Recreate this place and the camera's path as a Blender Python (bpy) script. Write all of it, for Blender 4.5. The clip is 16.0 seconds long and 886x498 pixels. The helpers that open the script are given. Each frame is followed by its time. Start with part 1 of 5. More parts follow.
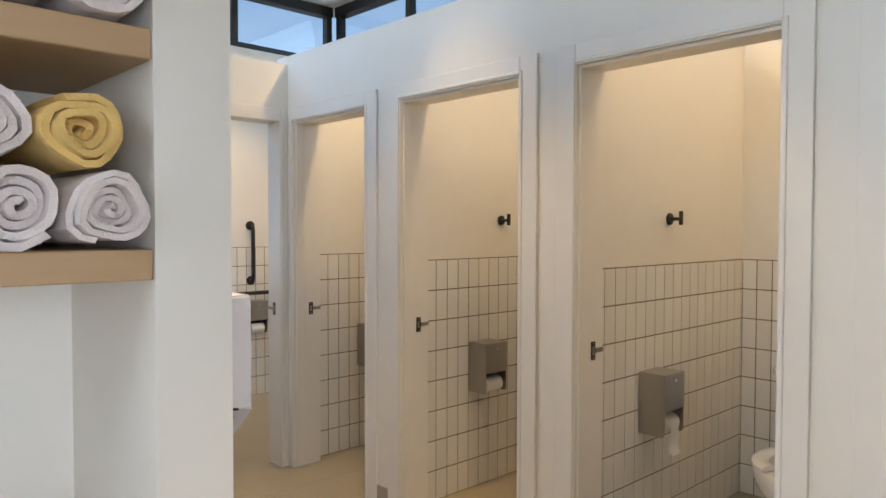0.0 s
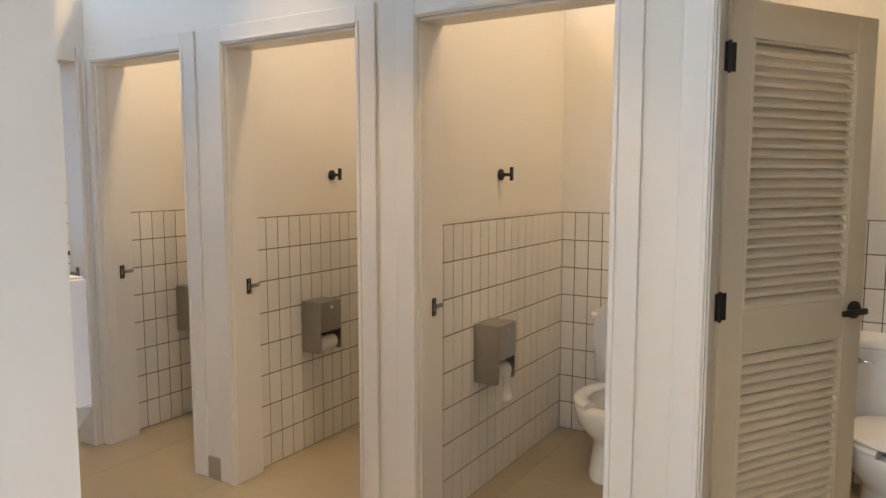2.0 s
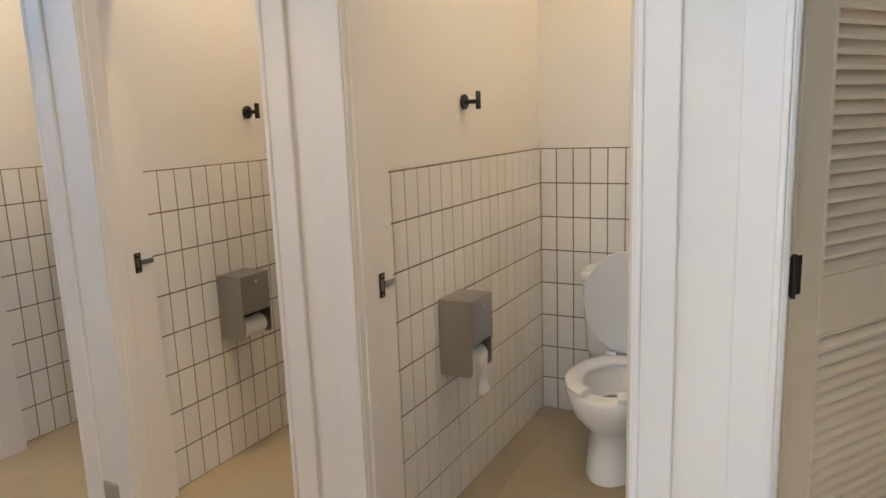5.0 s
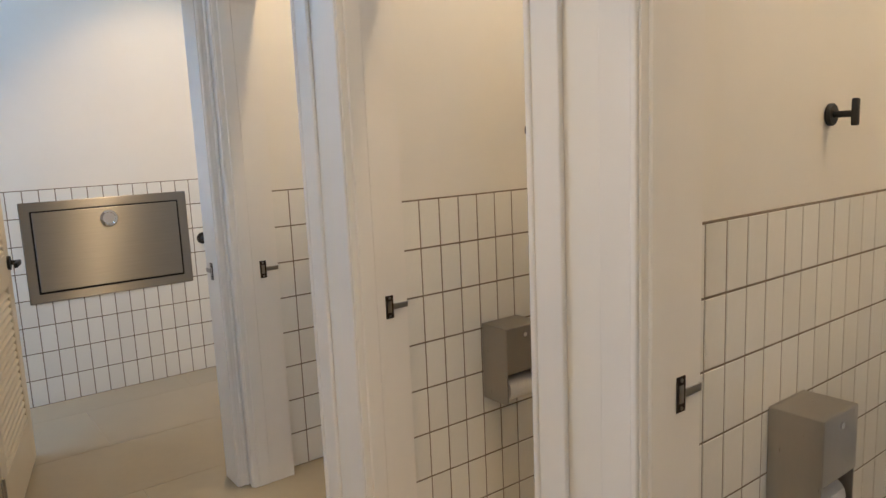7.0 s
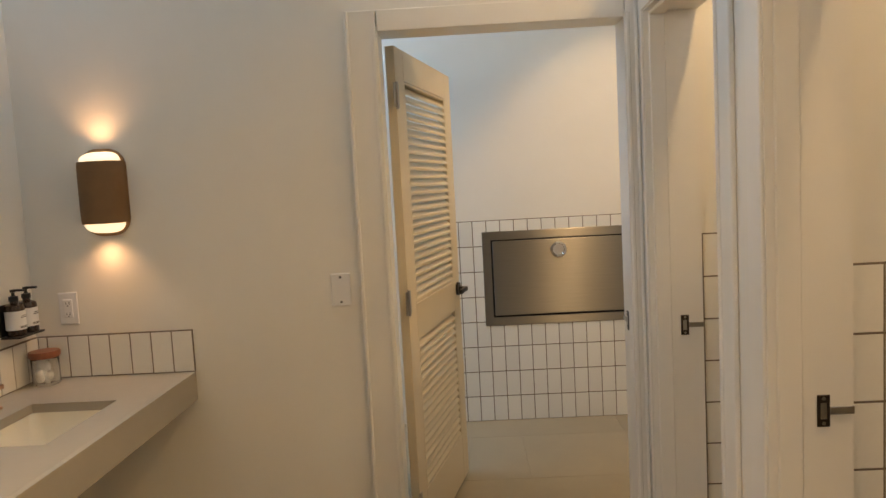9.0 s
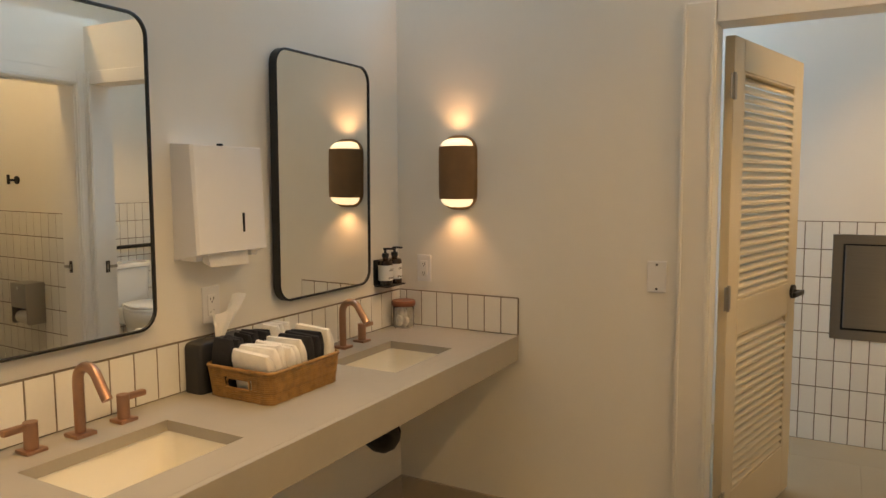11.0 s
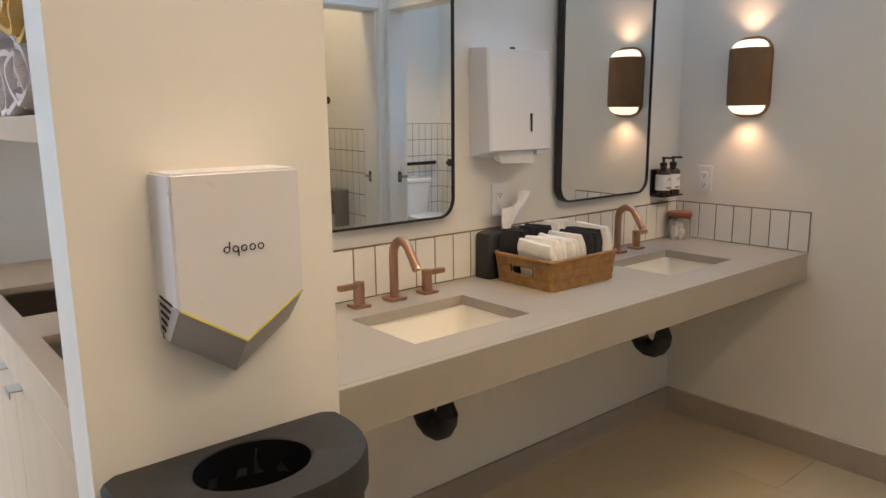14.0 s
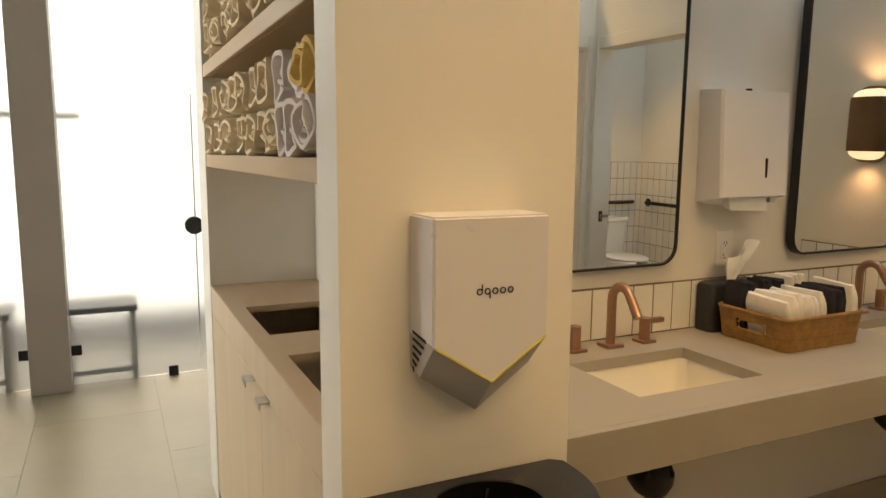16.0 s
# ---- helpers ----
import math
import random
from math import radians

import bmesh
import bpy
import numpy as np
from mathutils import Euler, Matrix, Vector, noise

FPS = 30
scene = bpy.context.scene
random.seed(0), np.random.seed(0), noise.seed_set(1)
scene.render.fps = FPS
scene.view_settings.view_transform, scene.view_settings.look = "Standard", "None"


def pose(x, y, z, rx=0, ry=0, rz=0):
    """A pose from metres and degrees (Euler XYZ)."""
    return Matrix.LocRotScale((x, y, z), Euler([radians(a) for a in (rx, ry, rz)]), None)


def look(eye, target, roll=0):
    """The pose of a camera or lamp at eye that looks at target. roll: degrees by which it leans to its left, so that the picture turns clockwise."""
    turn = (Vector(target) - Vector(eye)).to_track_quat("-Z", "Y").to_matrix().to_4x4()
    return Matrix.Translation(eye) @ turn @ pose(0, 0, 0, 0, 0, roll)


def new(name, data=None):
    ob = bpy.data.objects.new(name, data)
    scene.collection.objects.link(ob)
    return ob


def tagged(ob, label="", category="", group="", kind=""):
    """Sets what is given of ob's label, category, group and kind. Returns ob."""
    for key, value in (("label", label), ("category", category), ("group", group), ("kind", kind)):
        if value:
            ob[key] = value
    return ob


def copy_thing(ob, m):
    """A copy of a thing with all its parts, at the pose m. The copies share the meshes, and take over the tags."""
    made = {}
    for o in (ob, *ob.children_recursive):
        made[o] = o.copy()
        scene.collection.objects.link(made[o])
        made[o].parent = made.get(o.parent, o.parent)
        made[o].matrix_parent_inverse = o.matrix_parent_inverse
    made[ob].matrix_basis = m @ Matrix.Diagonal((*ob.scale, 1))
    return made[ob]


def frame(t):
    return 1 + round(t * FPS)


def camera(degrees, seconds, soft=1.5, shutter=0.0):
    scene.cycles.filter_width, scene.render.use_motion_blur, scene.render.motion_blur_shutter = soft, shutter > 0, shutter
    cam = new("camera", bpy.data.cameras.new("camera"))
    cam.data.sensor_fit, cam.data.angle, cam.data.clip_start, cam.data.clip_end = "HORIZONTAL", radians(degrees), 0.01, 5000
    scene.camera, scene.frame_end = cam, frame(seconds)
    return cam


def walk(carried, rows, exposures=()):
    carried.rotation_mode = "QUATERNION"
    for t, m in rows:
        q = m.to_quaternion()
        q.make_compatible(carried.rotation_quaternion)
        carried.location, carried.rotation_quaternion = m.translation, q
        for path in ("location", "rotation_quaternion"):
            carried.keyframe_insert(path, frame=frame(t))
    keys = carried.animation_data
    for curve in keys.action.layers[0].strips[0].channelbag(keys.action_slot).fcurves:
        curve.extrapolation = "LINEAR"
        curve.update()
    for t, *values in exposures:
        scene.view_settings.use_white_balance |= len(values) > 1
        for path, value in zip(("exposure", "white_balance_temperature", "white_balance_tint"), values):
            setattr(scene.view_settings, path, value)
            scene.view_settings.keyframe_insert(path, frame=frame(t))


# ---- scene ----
cam = camera(64.1, 16.0)
PATH = [
    (0, (3.666, 0.065, 1.415), (2.216, 1.441, 1.355), 0.1),
    (0.5, (3.579, 0.031, 1.432), (2.342, 1.601, 1.345), -0.4),
    (1, (3.562, 0.013, 1.454), (2.444, 1.667, 1.343), -0.1),
    (1.5, (3.55, 0.025, 1.457), (2.485, 1.711, 1.308), 0.1),
    (2, (3.542, 0.051, 1.449), (2.504, 1.749, 1.245), -0.0),
    (2.5, (3.5, 0.107, 1.436), (2.463, 1.795, 1.163), -0.8),
    (3, (3.413, 0.22, 1.413), (2.381, 1.901, 1.084), -1.5),
    (3.5, (3.319, 0.347, 1.412), (2.341, 2.055, 1.055), -2.0),
    (3.7, (3.269, 0.4, 1.408), (2.341, 2.135, 1.05), -2.1),
    (5.8, (3.107, 0.924, 1.398), (2.168, 2.649, 1.026), -2.0),
    (6, (3.065, 0.979, 1.391), (2.011, 2.64, 1.031), -2.1),
    (6.5, (2.928, 1.127, 1.403), (1.592, 2.577, 1.07), -2.3),
    (7, (2.845, 1.255, 1.442), (1.263, 2.438, 1.132), -2.5),
    (7.5, (2.81, 1.392, 1.459), (1.034, 2.27, 1.181), -2.6),
    (8, (2.729, 1.471, 1.46), (0.831, 2.051, 1.215), -2.8),
    (8.5, (2.624, 1.535, 1.469), (0.653, 1.806, 1.262), -3.5),
    (9, (2.576, 1.624, 1.468), (0.584, 1.562, 1.294), -3.1),
    (9.5, (2.562, 1.718, 1.48), (0.599, 1.371, 1.314), -2.2),
    (10, (2.604, 1.77, 1.477), (0.702, 1.176, 1.308), -0.9),
    (10.2, (2.635, 1.768, 1.478), (0.764, 1.083, 1.303), -0.7),
    (12.3, (2.759, 1.734, 1.419), (1.211, 0.49, 1.184), -0.5),
    (12.5, (2.767, 1.741, 1.411), (1.243, 0.472, 1.147), -0.6),
    (13, (2.795, 1.743, 1.388), (1.343, 0.405, 1.071), -0.8),
    (13.5, (2.822, 1.758, 1.376), (1.463, 0.333, 1.026), -0.7),
    (14, (2.848, 1.767, 1.37), (1.588, 0.258, 1.005), -0.7),
    (14.5, (2.864, 1.772, 1.371), (1.701, 0.187, 1.006), -0.6),
    (15, (2.872, 1.765, 1.371), (1.812, 0.108, 1.013), -0.4),
    (15.5, (2.881, 1.747, 1.376), (1.925, 0.023, 1.041), -0.0),
    (16, (2.941, 1.699, 1.392), (2.096, -0.093, 1.123), 0.3),
]
EXPOSURES = [(0, 0.2, 6500, 10), (1.5, 0.18, 6800, 12), (3.5, 0.36, 6600, 12), (6, 0.4, 5900, 10), (7, 0.3, 6200, 10), (7.5, 0.2, 6500, 11), (9, 0.02, 7900, 11), (10.2, -0.02, 8800, 12), (12.5, 0.05, 8200, 12), (13, 0.24, 6600, 11), (13.5, 0.2, 6100, 11), (14.5, 0.1, 6050, 11), (16, -0.2, 8700, 9)]
walk(cam, [(t, look(eye, target, roll)) for t, eye, target, roll in PATH], EXPOSURES)

# ---- light ----
world = bpy.data.worlds.new("sky")
scene.world = world
world.use_nodes = True
wn = world.node_tree.nodes
sky = wn.new("ShaderNodeTexSky")
sky.sky_type = "NISHITA"
sky.sun_disc = False
sky.sun_elevation, sky.sun_rotation = radians(48), radians(160)
wn["Background"].inputs[1].default_value = 0.15
world.node_tree.links.new(sky.outputs[0], wn["Background"].inputs[0])

sun_data = bpy.data.lights.new("sun", "SUN")
sun_data.energy, sun_data.angle, sun_data.color = 0.8, radians(20), (1.0, 0.93, 0.82)
sun_ob = new("sun", sun_data)
sun_ob.matrix_world = look((2, -20, 22), (1.2, 0, 0))


def area(name, eye, target, sx, sy, power, colour):
    d = bpy.data.lights.new(name, "AREA")
    d.shape, d.size, d.size_y, d.energy, d.color = "RECTANGLE", sx, sy, power, colour
    o = new(name, d)
    o.matrix_world = look(eye, target)
    return o


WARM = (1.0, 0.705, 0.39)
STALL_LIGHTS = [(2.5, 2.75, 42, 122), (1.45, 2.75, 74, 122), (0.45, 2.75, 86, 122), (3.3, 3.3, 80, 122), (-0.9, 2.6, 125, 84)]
# Unseen; the last two are added fill for stall fronts and half-open door.
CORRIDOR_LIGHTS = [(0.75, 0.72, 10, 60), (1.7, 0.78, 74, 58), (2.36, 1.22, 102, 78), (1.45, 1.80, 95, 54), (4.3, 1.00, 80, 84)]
area("glass_wall_daylight", (3.05, -4.2, 1.75), (3.05, 0, 1.3), 2.6, 3.3, 40, (0.88, 0.93, 1.0))
# Added fill from an unseen side, to brighten the towel niche.
area("niche_fill_light", (6.27, -1.5, 1.35), (2.6, -1.05, 1.2), 2.0, 2.0, 19, (0.82, 0.89, 1.0)).data.spread = radians(62)
area("upper_glass_daylight", (2.9, -3.5, 2.95), (0.2, 1.6, 2.3), 2.4, 0.95, 38, (0.74, 0.86, 1.0))
# Added blue fill through an unseen south window, for the upper walls.
area("clerestory_fill", (0.1, -3.25, 3.0), (0.1, 0, 2.75), 3.6, 0.7, 20, (0.30, 0.60, 1.0))
area("north_clerestory_daylight", (1.1, 3.80, 3.16), (1.1, 0.0, 2.2), 5.4, 0.40, 12, (0.55, 0.77, 1.0))
# Two lamps in an assumed rooflight, added to turn the wall tops blue.
area("rooflight_fill", (-0.90, 0.28, 3.46), (-0.90, 0.28, 0), 1.40, 0.42, 34, (0.30, 0.57, 1.0))
area("rooflight_corner_fill", (0.27, 0.28, 3.46), (0.27, 0.28, 0), 0.50, 0.42, 11, (0.36, 0.62, 1.0))

# ---- materials ----


def mat(name, base, rough=0.5, metal=0.0, vary=0.06, scale=6.0, bump=0.0, bump_scale=60.0, stretch=(1, 1, 1), per_piece=0.0, spec=0.5, coat=0.0):
    m = bpy.data.materials.new(name)
    m.use_nodes = True
    nt = m.node_tree
    n, l = nt.nodes, nt.links
    b = n["Principled BSDF"]
    b.inputs["Roughness"].default_value = rough
    b.inputs["Metallic"].default_value = metal
    b.inputs["Specular IOR Level"].default_value = spec
    b.inputs["Coat Weight"].default_value = coat
    co = n.new("ShaderNodeTexCoord")
    mp = n.new("ShaderNodeMapping")
    mp.inputs["Scale"].default_value = stretch
    l.new(co.outputs["Object"], mp.inputs[0])
    big, fine = n.new("ShaderNodeTexNoise"), n.new("ShaderNodeTexNoise")
    big.inputs["Scale"].default_value, big.inputs["Detail"].default_value = scale, 5
    fine.inputs["Scale"].default_value, fine.inputs["Detail"].default_value = scale * 9, 3
    for t in (big, fine):
        l.new(mp.outputs[0], t.inputs["Vector"])
    mix = n.new("ShaderNodeMath")
    mix.operation = "MULTIPLY_ADD"
    l.new(fine.outputs[0], mix.inputs[0])
    mix.inputs[1].default_value = 0.5
    l.new(big.outputs[0], mix.inputs[2])
    ramp = n.new("ShaderNodeMapRange")
    ramp.inputs["From Min"].default_value, ramp.inputs["From Max"].default_value = 0.45, 1.05
    ramp.inputs["To Min"].default_value, ramp.inputs["To Max"].default_value = 1 - vary, 1 + vary
    l.new(mix.outputs[0], ramp.inputs[0])
    value = ramp.outputs[0]
    if per_piece:
        info = n.new("ShaderNodeObjectInfo")
        pr = n.new("ShaderNodeMapRange")
        pr.inputs["To Min"].default_value, pr.inputs["To Max"].default_value = 1 - per_piece, 1 + per_piece
        l.new(info.outputs["Random"], pr.inputs[0])
        mm = n.new("ShaderNodeMath")
        mm.operation = "MULTIPLY"
        l.new(value, mm.inputs[0])
        l.new(pr.outputs[0], mm.inputs[1])
        value = mm.outputs[0]
    sc = n.new("ShaderNodeVectorMath")
    sc.operation = "SCALE"
    sc.inputs[0].default_value = base[:3]
    l.new(value, sc.inputs["Scale"])
    l.new(sc.outputs[0], b.inputs["Base Color"])
    rr = n.new("ShaderNodeMapRange")
    rr.inputs["To Min"].default_value, rr.inputs["To Max"].default_value = max(0, rough * 0.8), min(1, rough * 1.2)
    l.new(fine.outputs[0], rr.inputs[0])
    l.new(rr.outputs[0], b.inputs["Roughness"])
    if bump:
        bt = n.new("ShaderNodeTexNoise")
        bt.inputs["Scale"].default_value, bt.inputs["Detail"].default_value = bump_scale, 4
        l.new(mp.outputs[0], bt.inputs["Vector"])
        bp = n.new("ShaderNodeBump")
        bp.inputs["Strength"].default_value, bp.inputs["Distance"].default_value = bump, 0.004
        l.new(bt.outputs[0], bp.inputs["Height"])
        l.new(bp.outputs[0], b.inputs["Normal"])
    return m


def glow(name, colour, strength):
    m = bpy.data.materials.new(name)
    m.use_nodes = True
    b = m.node_tree.nodes["Principled BSDF"]
    b.inputs["Base Color"].default_value = (*colour, 1)
    b.inputs["Emission Color"].default_value = (*colour, 1)
    b.inputs["Emission Strength"].default_value = strength
    return m


def glass(name, colour, rough, ior=1.45):
    m = bpy.data.materials.new(name)
    m.use_nodes = True
    b = m.node_tree.nodes["Principled BSDF"]
    b.inputs["Base Color"].default_value = (*colour, 1)
    b.inputs["Transmission Weight"].default_value = 1
    b.inputs["Roughness"].default_value = rough
    b.inputs["IOR"].default_value = ior
    return m


PAINT = mat("warm_white_wall_paint", (0.80, 0.77, 0.71), 0.55, vary=0.02, scale=1.5, bump=0.05, bump_scale=220)
TRIM = mat("white_trim_paint", (0.80, 0.77, 0.72), 0.35, vary=0.02, scale=2, bump=0.03, bump_scale=90)
CEIL = mat("ceiling_paint", (0.82, 0.80, 0.76), 0.7, vary=0.02, scale=2)
DOORPAINT = mat("cream_door_paint", (0.68, 0.58, 0.42), 0.4, vary=0.03, scale=2, bump=0.03, bump_scale=90)
TILE = mat("white_glazed_tile", (0.80, 0.78, 0.73), 0.16, vary=0.03, scale=9, bump=0.06, bump_scale=14, per_piece=0.035)
GROUT = mat("grey_brown_grout", (0.195, 0.152, 0.110), 0.9, vary=0.15, scale=12, bump=0.2, bump_scale=300)
FLOOR = mat("pale_stone_floor_tile", (0.345, 0.29, 0.20), 0.34, vary=0.09, scale=2.2, bump=0.04, bump_scale=160, per_piece=0.025)
FLOOR_JOINT = mat("floor_joint", (0.30, 0.25, 0.18), 0.85, vary=0.08, scale=8)
BASE = mat("taupe_stone_base", (0.40, 0.34, 0.28), 0.5, vary=0.06, scale=5, bump=0.03, bump_scale=120)
COUNTER = mat("grey_concrete_quartz", (0.37, 0.335, 0.28), 0.42, vary=0.05, scale=5, bump=0.02, bump_scale=240)
CERAMIC = mat("white_vitreous_china", (0.86, 0.85, 0.82), 0.10, vary=0.01, scale=3, coat=0.3)
SEAT = mat("white_seat_plastic", (0.84, 0.84, 0.84), 0.22, vary=0.01, scale=3)
CREAM = mat("cream_sink_china", (0.84, 0.79, 0.68), 0.12, vary=0.015, scale=4, coat=0.3)
STEEL = mat("brushed_stainless_steel", (0.31, 0.295, 0.28), 0.40, 1.0, vary=0.05, scale=5, stretch=(1, 1, 30))
sn = STEEL.node_tree
sn.nodes["Principled BSDF"].inputs["Anisotropic"].default_value = 1.0
tg = sn.nodes.new("ShaderNodeCombineXYZ")
tg.inputs[2].default_value = 1.0
sn.links.new(tg.outputs[0], sn.nodes["Principled BSDF"].inputs["Tangent"])
STEEL_V = mat("satin_stainless_steel", (0.42, 0.395, 0.36), 0.30, 1.0, vary=0.04, scale=3, stretch=(6, 6, 1))
CHROME = mat("polished_chrome", (0.75, 0.75, 0.75), 0.08, 1.0, vary=0.01)
BLACK = mat("matte_black_metal", (0.018, 0.017, 0.016), 0.42, 0.2, vary=0.1, scale=12)
BRONZE = mat("dark_bronze_metal", (0.06, 0.045, 0.035), 0.4, 0.8, vary=0.1, scale=12)
BINBLACK = mat("black_bin_plastic", (0.022, 0.022, 0.024), 0.5, vary=0.1, scale=14, bump=0.15, bump_scale=300)
BINBAG = mat("glossy_black_film", (0.010, 0.010, 0.012), 0.22, vary=0.1, scale=14, bump=0.3, bump_scale=40)
COPPER = mat("satin_copper", (0.46, 0.27, 0.185), 0.34, 1.0, vary=0.01, scale=3)
WHITEPLASTIC = mat("white_plastic", (0.78, 0.77, 0.77), 0.38, vary=0.01, scale=4)
DRYWHITE = mat("white_dryer_shell", (0.72, 0.71, 0.74), 0.30, vary=0.01, scale=4)
DRYGREY = mat("grey_dryer_nozzle", (0.42, 0.40, 0.40), 0.42, vary=0.03, scale=6)
YELLOW = mat("yellow_slit_band", (0.75, 0.66, 0.06), 0.4, vary=0.02)
# Paints in the shade of slots, gaps and recesses; also dark locks and screws.
DARK = mat("void_shade_and_dark_fittings", (0.01, 0.01, 0.01), 0.8, vary=0.1)
INK = mat("dark_print", (0.02, 0.02, 0.022), 0.6, vary=0.02)
PAPER = mat("soft_tissue_paper", (0.84, 0.83, 0.82), 0.9, vary=0.03, scale=18, bump=0.2, bump_scale=120)
BIRCH = mat("pale_birch_veneer", (0.58, 0.45, 0.31), 0.45, vary=0.10, scale=3, stretch=(3, 3, 0.35), bump=0.04, bump_scale=60)
TOPWOOD = mat("light_tan_worktop", (0.60, 0.45, 0.30), 0.42, vary=0.10, scale=3, stretch=(3, 0.35, 3), bump=0.04, bump_scale=60)
SHELFWOOD = mat("tan_shelf_wood", (0.46, 0.31, 0.17), 0.5, vary=0.10, scale=3, stretch=(3, 0.35, 3), bump=0.04, bump_scale=60)
WICKER = mat("honey_rattan", (0.31, 0.165, 0.055), 0.42, vary=0.45, scale=40, bump=0.3, bump_scale=200, per_piece=0.1)
CLOTHW = mat("cream_terry_cotton", (0.86, 0.82, 0.75), 0.95, vary=0.08, scale=40, bump=0.7, bump_scale=420)
CLOTHB = mat("black_terry_cotton", (0.016, 0.015, 0.018), 0.95, vary=0.25, scale=40, bump=0.7, bump_scale=420)
TOWELP = mat("blush_white_terry", (0.80, 0.72, 0.69), 0.95, vary=0.08, scale=30, bump=0.8, bump_scale=380)
TOWELY = mat("mustard_terry", (0.80, 0.55, 0.19), 0.95, vary=0.10, scale=30, bump=0.8, bump_scale=380)
# The blush-white towels again, with the warm light mixed into the colour.
TOWELWARM = mat("warm_lit_terry", (0.80, 0.66, 0.46), 0.95, vary=0.12, scale=30, bump=0.8, bump_scale=380)
SCONCE = mat("brown_ceramic_shade", (0.20, 0.11, 0.048), 0.6, vary=0.10, scale=20, bump=0.05, bump_scale=200)
AMBER = mat("amber_bottle_glass", (0.03, 0.013, 0.006), 0.15, vary=0.1, coat=0.5)
LABEL = mat("white_paper_label", (0.70, 0.72, 0.74), 0.6, vary=0.02)
COTTON = mat("cotton_wool", (0.85, 0.85, 0.84), 1.0, vary=0.06, scale=60, bump=0.8, bump_scale=90)
JARWOOD = mat("red_brown_wood_lid", (0.24, 0.075, 0.035), 0.4, vary=0.2, scale=20, stretch=(1, 6, 1))
POST = mat("taupe_painted_post", (0.42, 0.36, 0.31), 0.5, vary=0.03, scale=2)
SLATE = mat("dark_slate_bench_top", (0.07, 0.075, 0.08), 0.5, vary=0.1, scale=10)
GREYLEG = mat("grey_bench_leg", (0.34, 0.33, 0.31), 0.5, vary=0.04)
PAVE = mat("pale_outdoor_paving", (0.45, 0.42, 0.37), 0.8, vary=0.1, scale=3, bump=0.1)
STUCCO = mat("pale_outdoor_wall", (0.62, 0.56, 0.48), 0.8, vary=0.06, scale=3, bump=0.2, bump_scale=120)
MIRROR = mat("silvered_mirror", (0.86, 0.88, 0.86), 0.0, 1.0, vary=0.0)
PANE = glass("clear_window_glass", (0.95, 0.98, 1.0), 0.0)
JARGLASS = glass("clear_jar_glass", (0.97, 0.97, 0.97), 0.0)
WATER = mat("still_water", (0.20, 0.20, 0.18), 0.03, vary=0.02, coat=0.5)
FROST = glass("acid_etched_glass", (0.97, 0.98, 0.98), 0.42, 1.2)
LAMPGLOW = glow("lit_sconce_diffuser", (1.0, 0.84, 0.62), 1.1)
DOWNGLOW = glow("lit_downlight_lens", (1.0, 0.72, 0.40), 60.0)

# ---- mesh helpers ----


def box(bm, x0, x1, y0, y1, z0, z1, bevel=0.0, seg=2):
    m = Matrix.Translation(((x0 + x1) / 2, (y0 + y1) / 2, (z0 + z1) / 2)) @ Matrix.Diagonal((x1 - x0, y1 - y0, z1 - z0, 1))
    r = bmesh.ops.create_cube(bm, size=1, matrix=m)
    if bevel:
        es = list({e for v in r["verts"] for e in v.link_edges})
        bmesh.ops.bevel(bm, geom=es, offset=bevel, segments=seg, affect="EDGES", profile=0.5)
    return bm


def B():
    return bmesh.new()


def cyl(bm, a, b, r0, r1=None, seg=20, caps=True):
    a, b = Vector(a), Vector(b)
    d = b - a
    m = Matrix.Translation((a + b) / 2) @ d.to_track_quat("Z", "Y").to_matrix().to_4x4()
    bmesh.ops.create_cone(bm, cap_ends=caps, segments=seg, radius1=r0, radius2=r0 if r1 is None else r1, depth=d.length, matrix=m)
    return bm


def lathe(bm, profile, centre, seg=28):
    """Turn a profile of (radius, height) about a vertical axis."""
    rings = []
    for r, z in profile:
        rings.append([bm.verts.new((centre[0] + r * math.cos(2 * math.pi * i / seg), centre[1] + r * math.sin(2 * math.pi * i / seg), centre[2] + z)) for i in range(seg)])
    for a, b in zip(rings, rings[1:]):
        for i in range(seg):
            j = (i + 1) % seg
            bm.faces.new((a[i], a[j], b[j], b[i]))
    bm.faces.new(rings[-1])
    bm.faces.new(rings[0][::-1])
    return bm


def loft(bm, rings, closed=True, caps=True):
    """Skin a list of rings of points."""
    vs = [[bm.verts.new(p) for p in ring] for ring in rings]
    n = len(vs[0])
    for a, b in zip(vs, vs[1:]):
        for i in range(n if closed else n - 1):
            j = (i + 1) % n
            bm.faces.new((a[i], a[j], b[j], b[i]))
    if caps and closed:
        bm.faces.new(vs[0][::-1])
        bm.faces.new(vs[-1])
    return bm


def tube(bm, pts, r, seg=12):
    pts = [Vector(p) for p in pts]
    rings = []
    for i, p in enumerate(pts):
        d = (pts[min(i + 1, len(pts) - 1)] - pts[max(i - 1, 0)]).normalized()
        q = d.to_track_quat("Z", "Y")
        rr = r[i] if isinstance(r, (list, tuple)) else r
        rings.append([p + q @ Vector((rr * math.cos(2 * math.pi * k / seg), rr * math.sin(2 * math.pi * k / seg), 0)) for k in range(seg)])
    return loft(bm, rings)


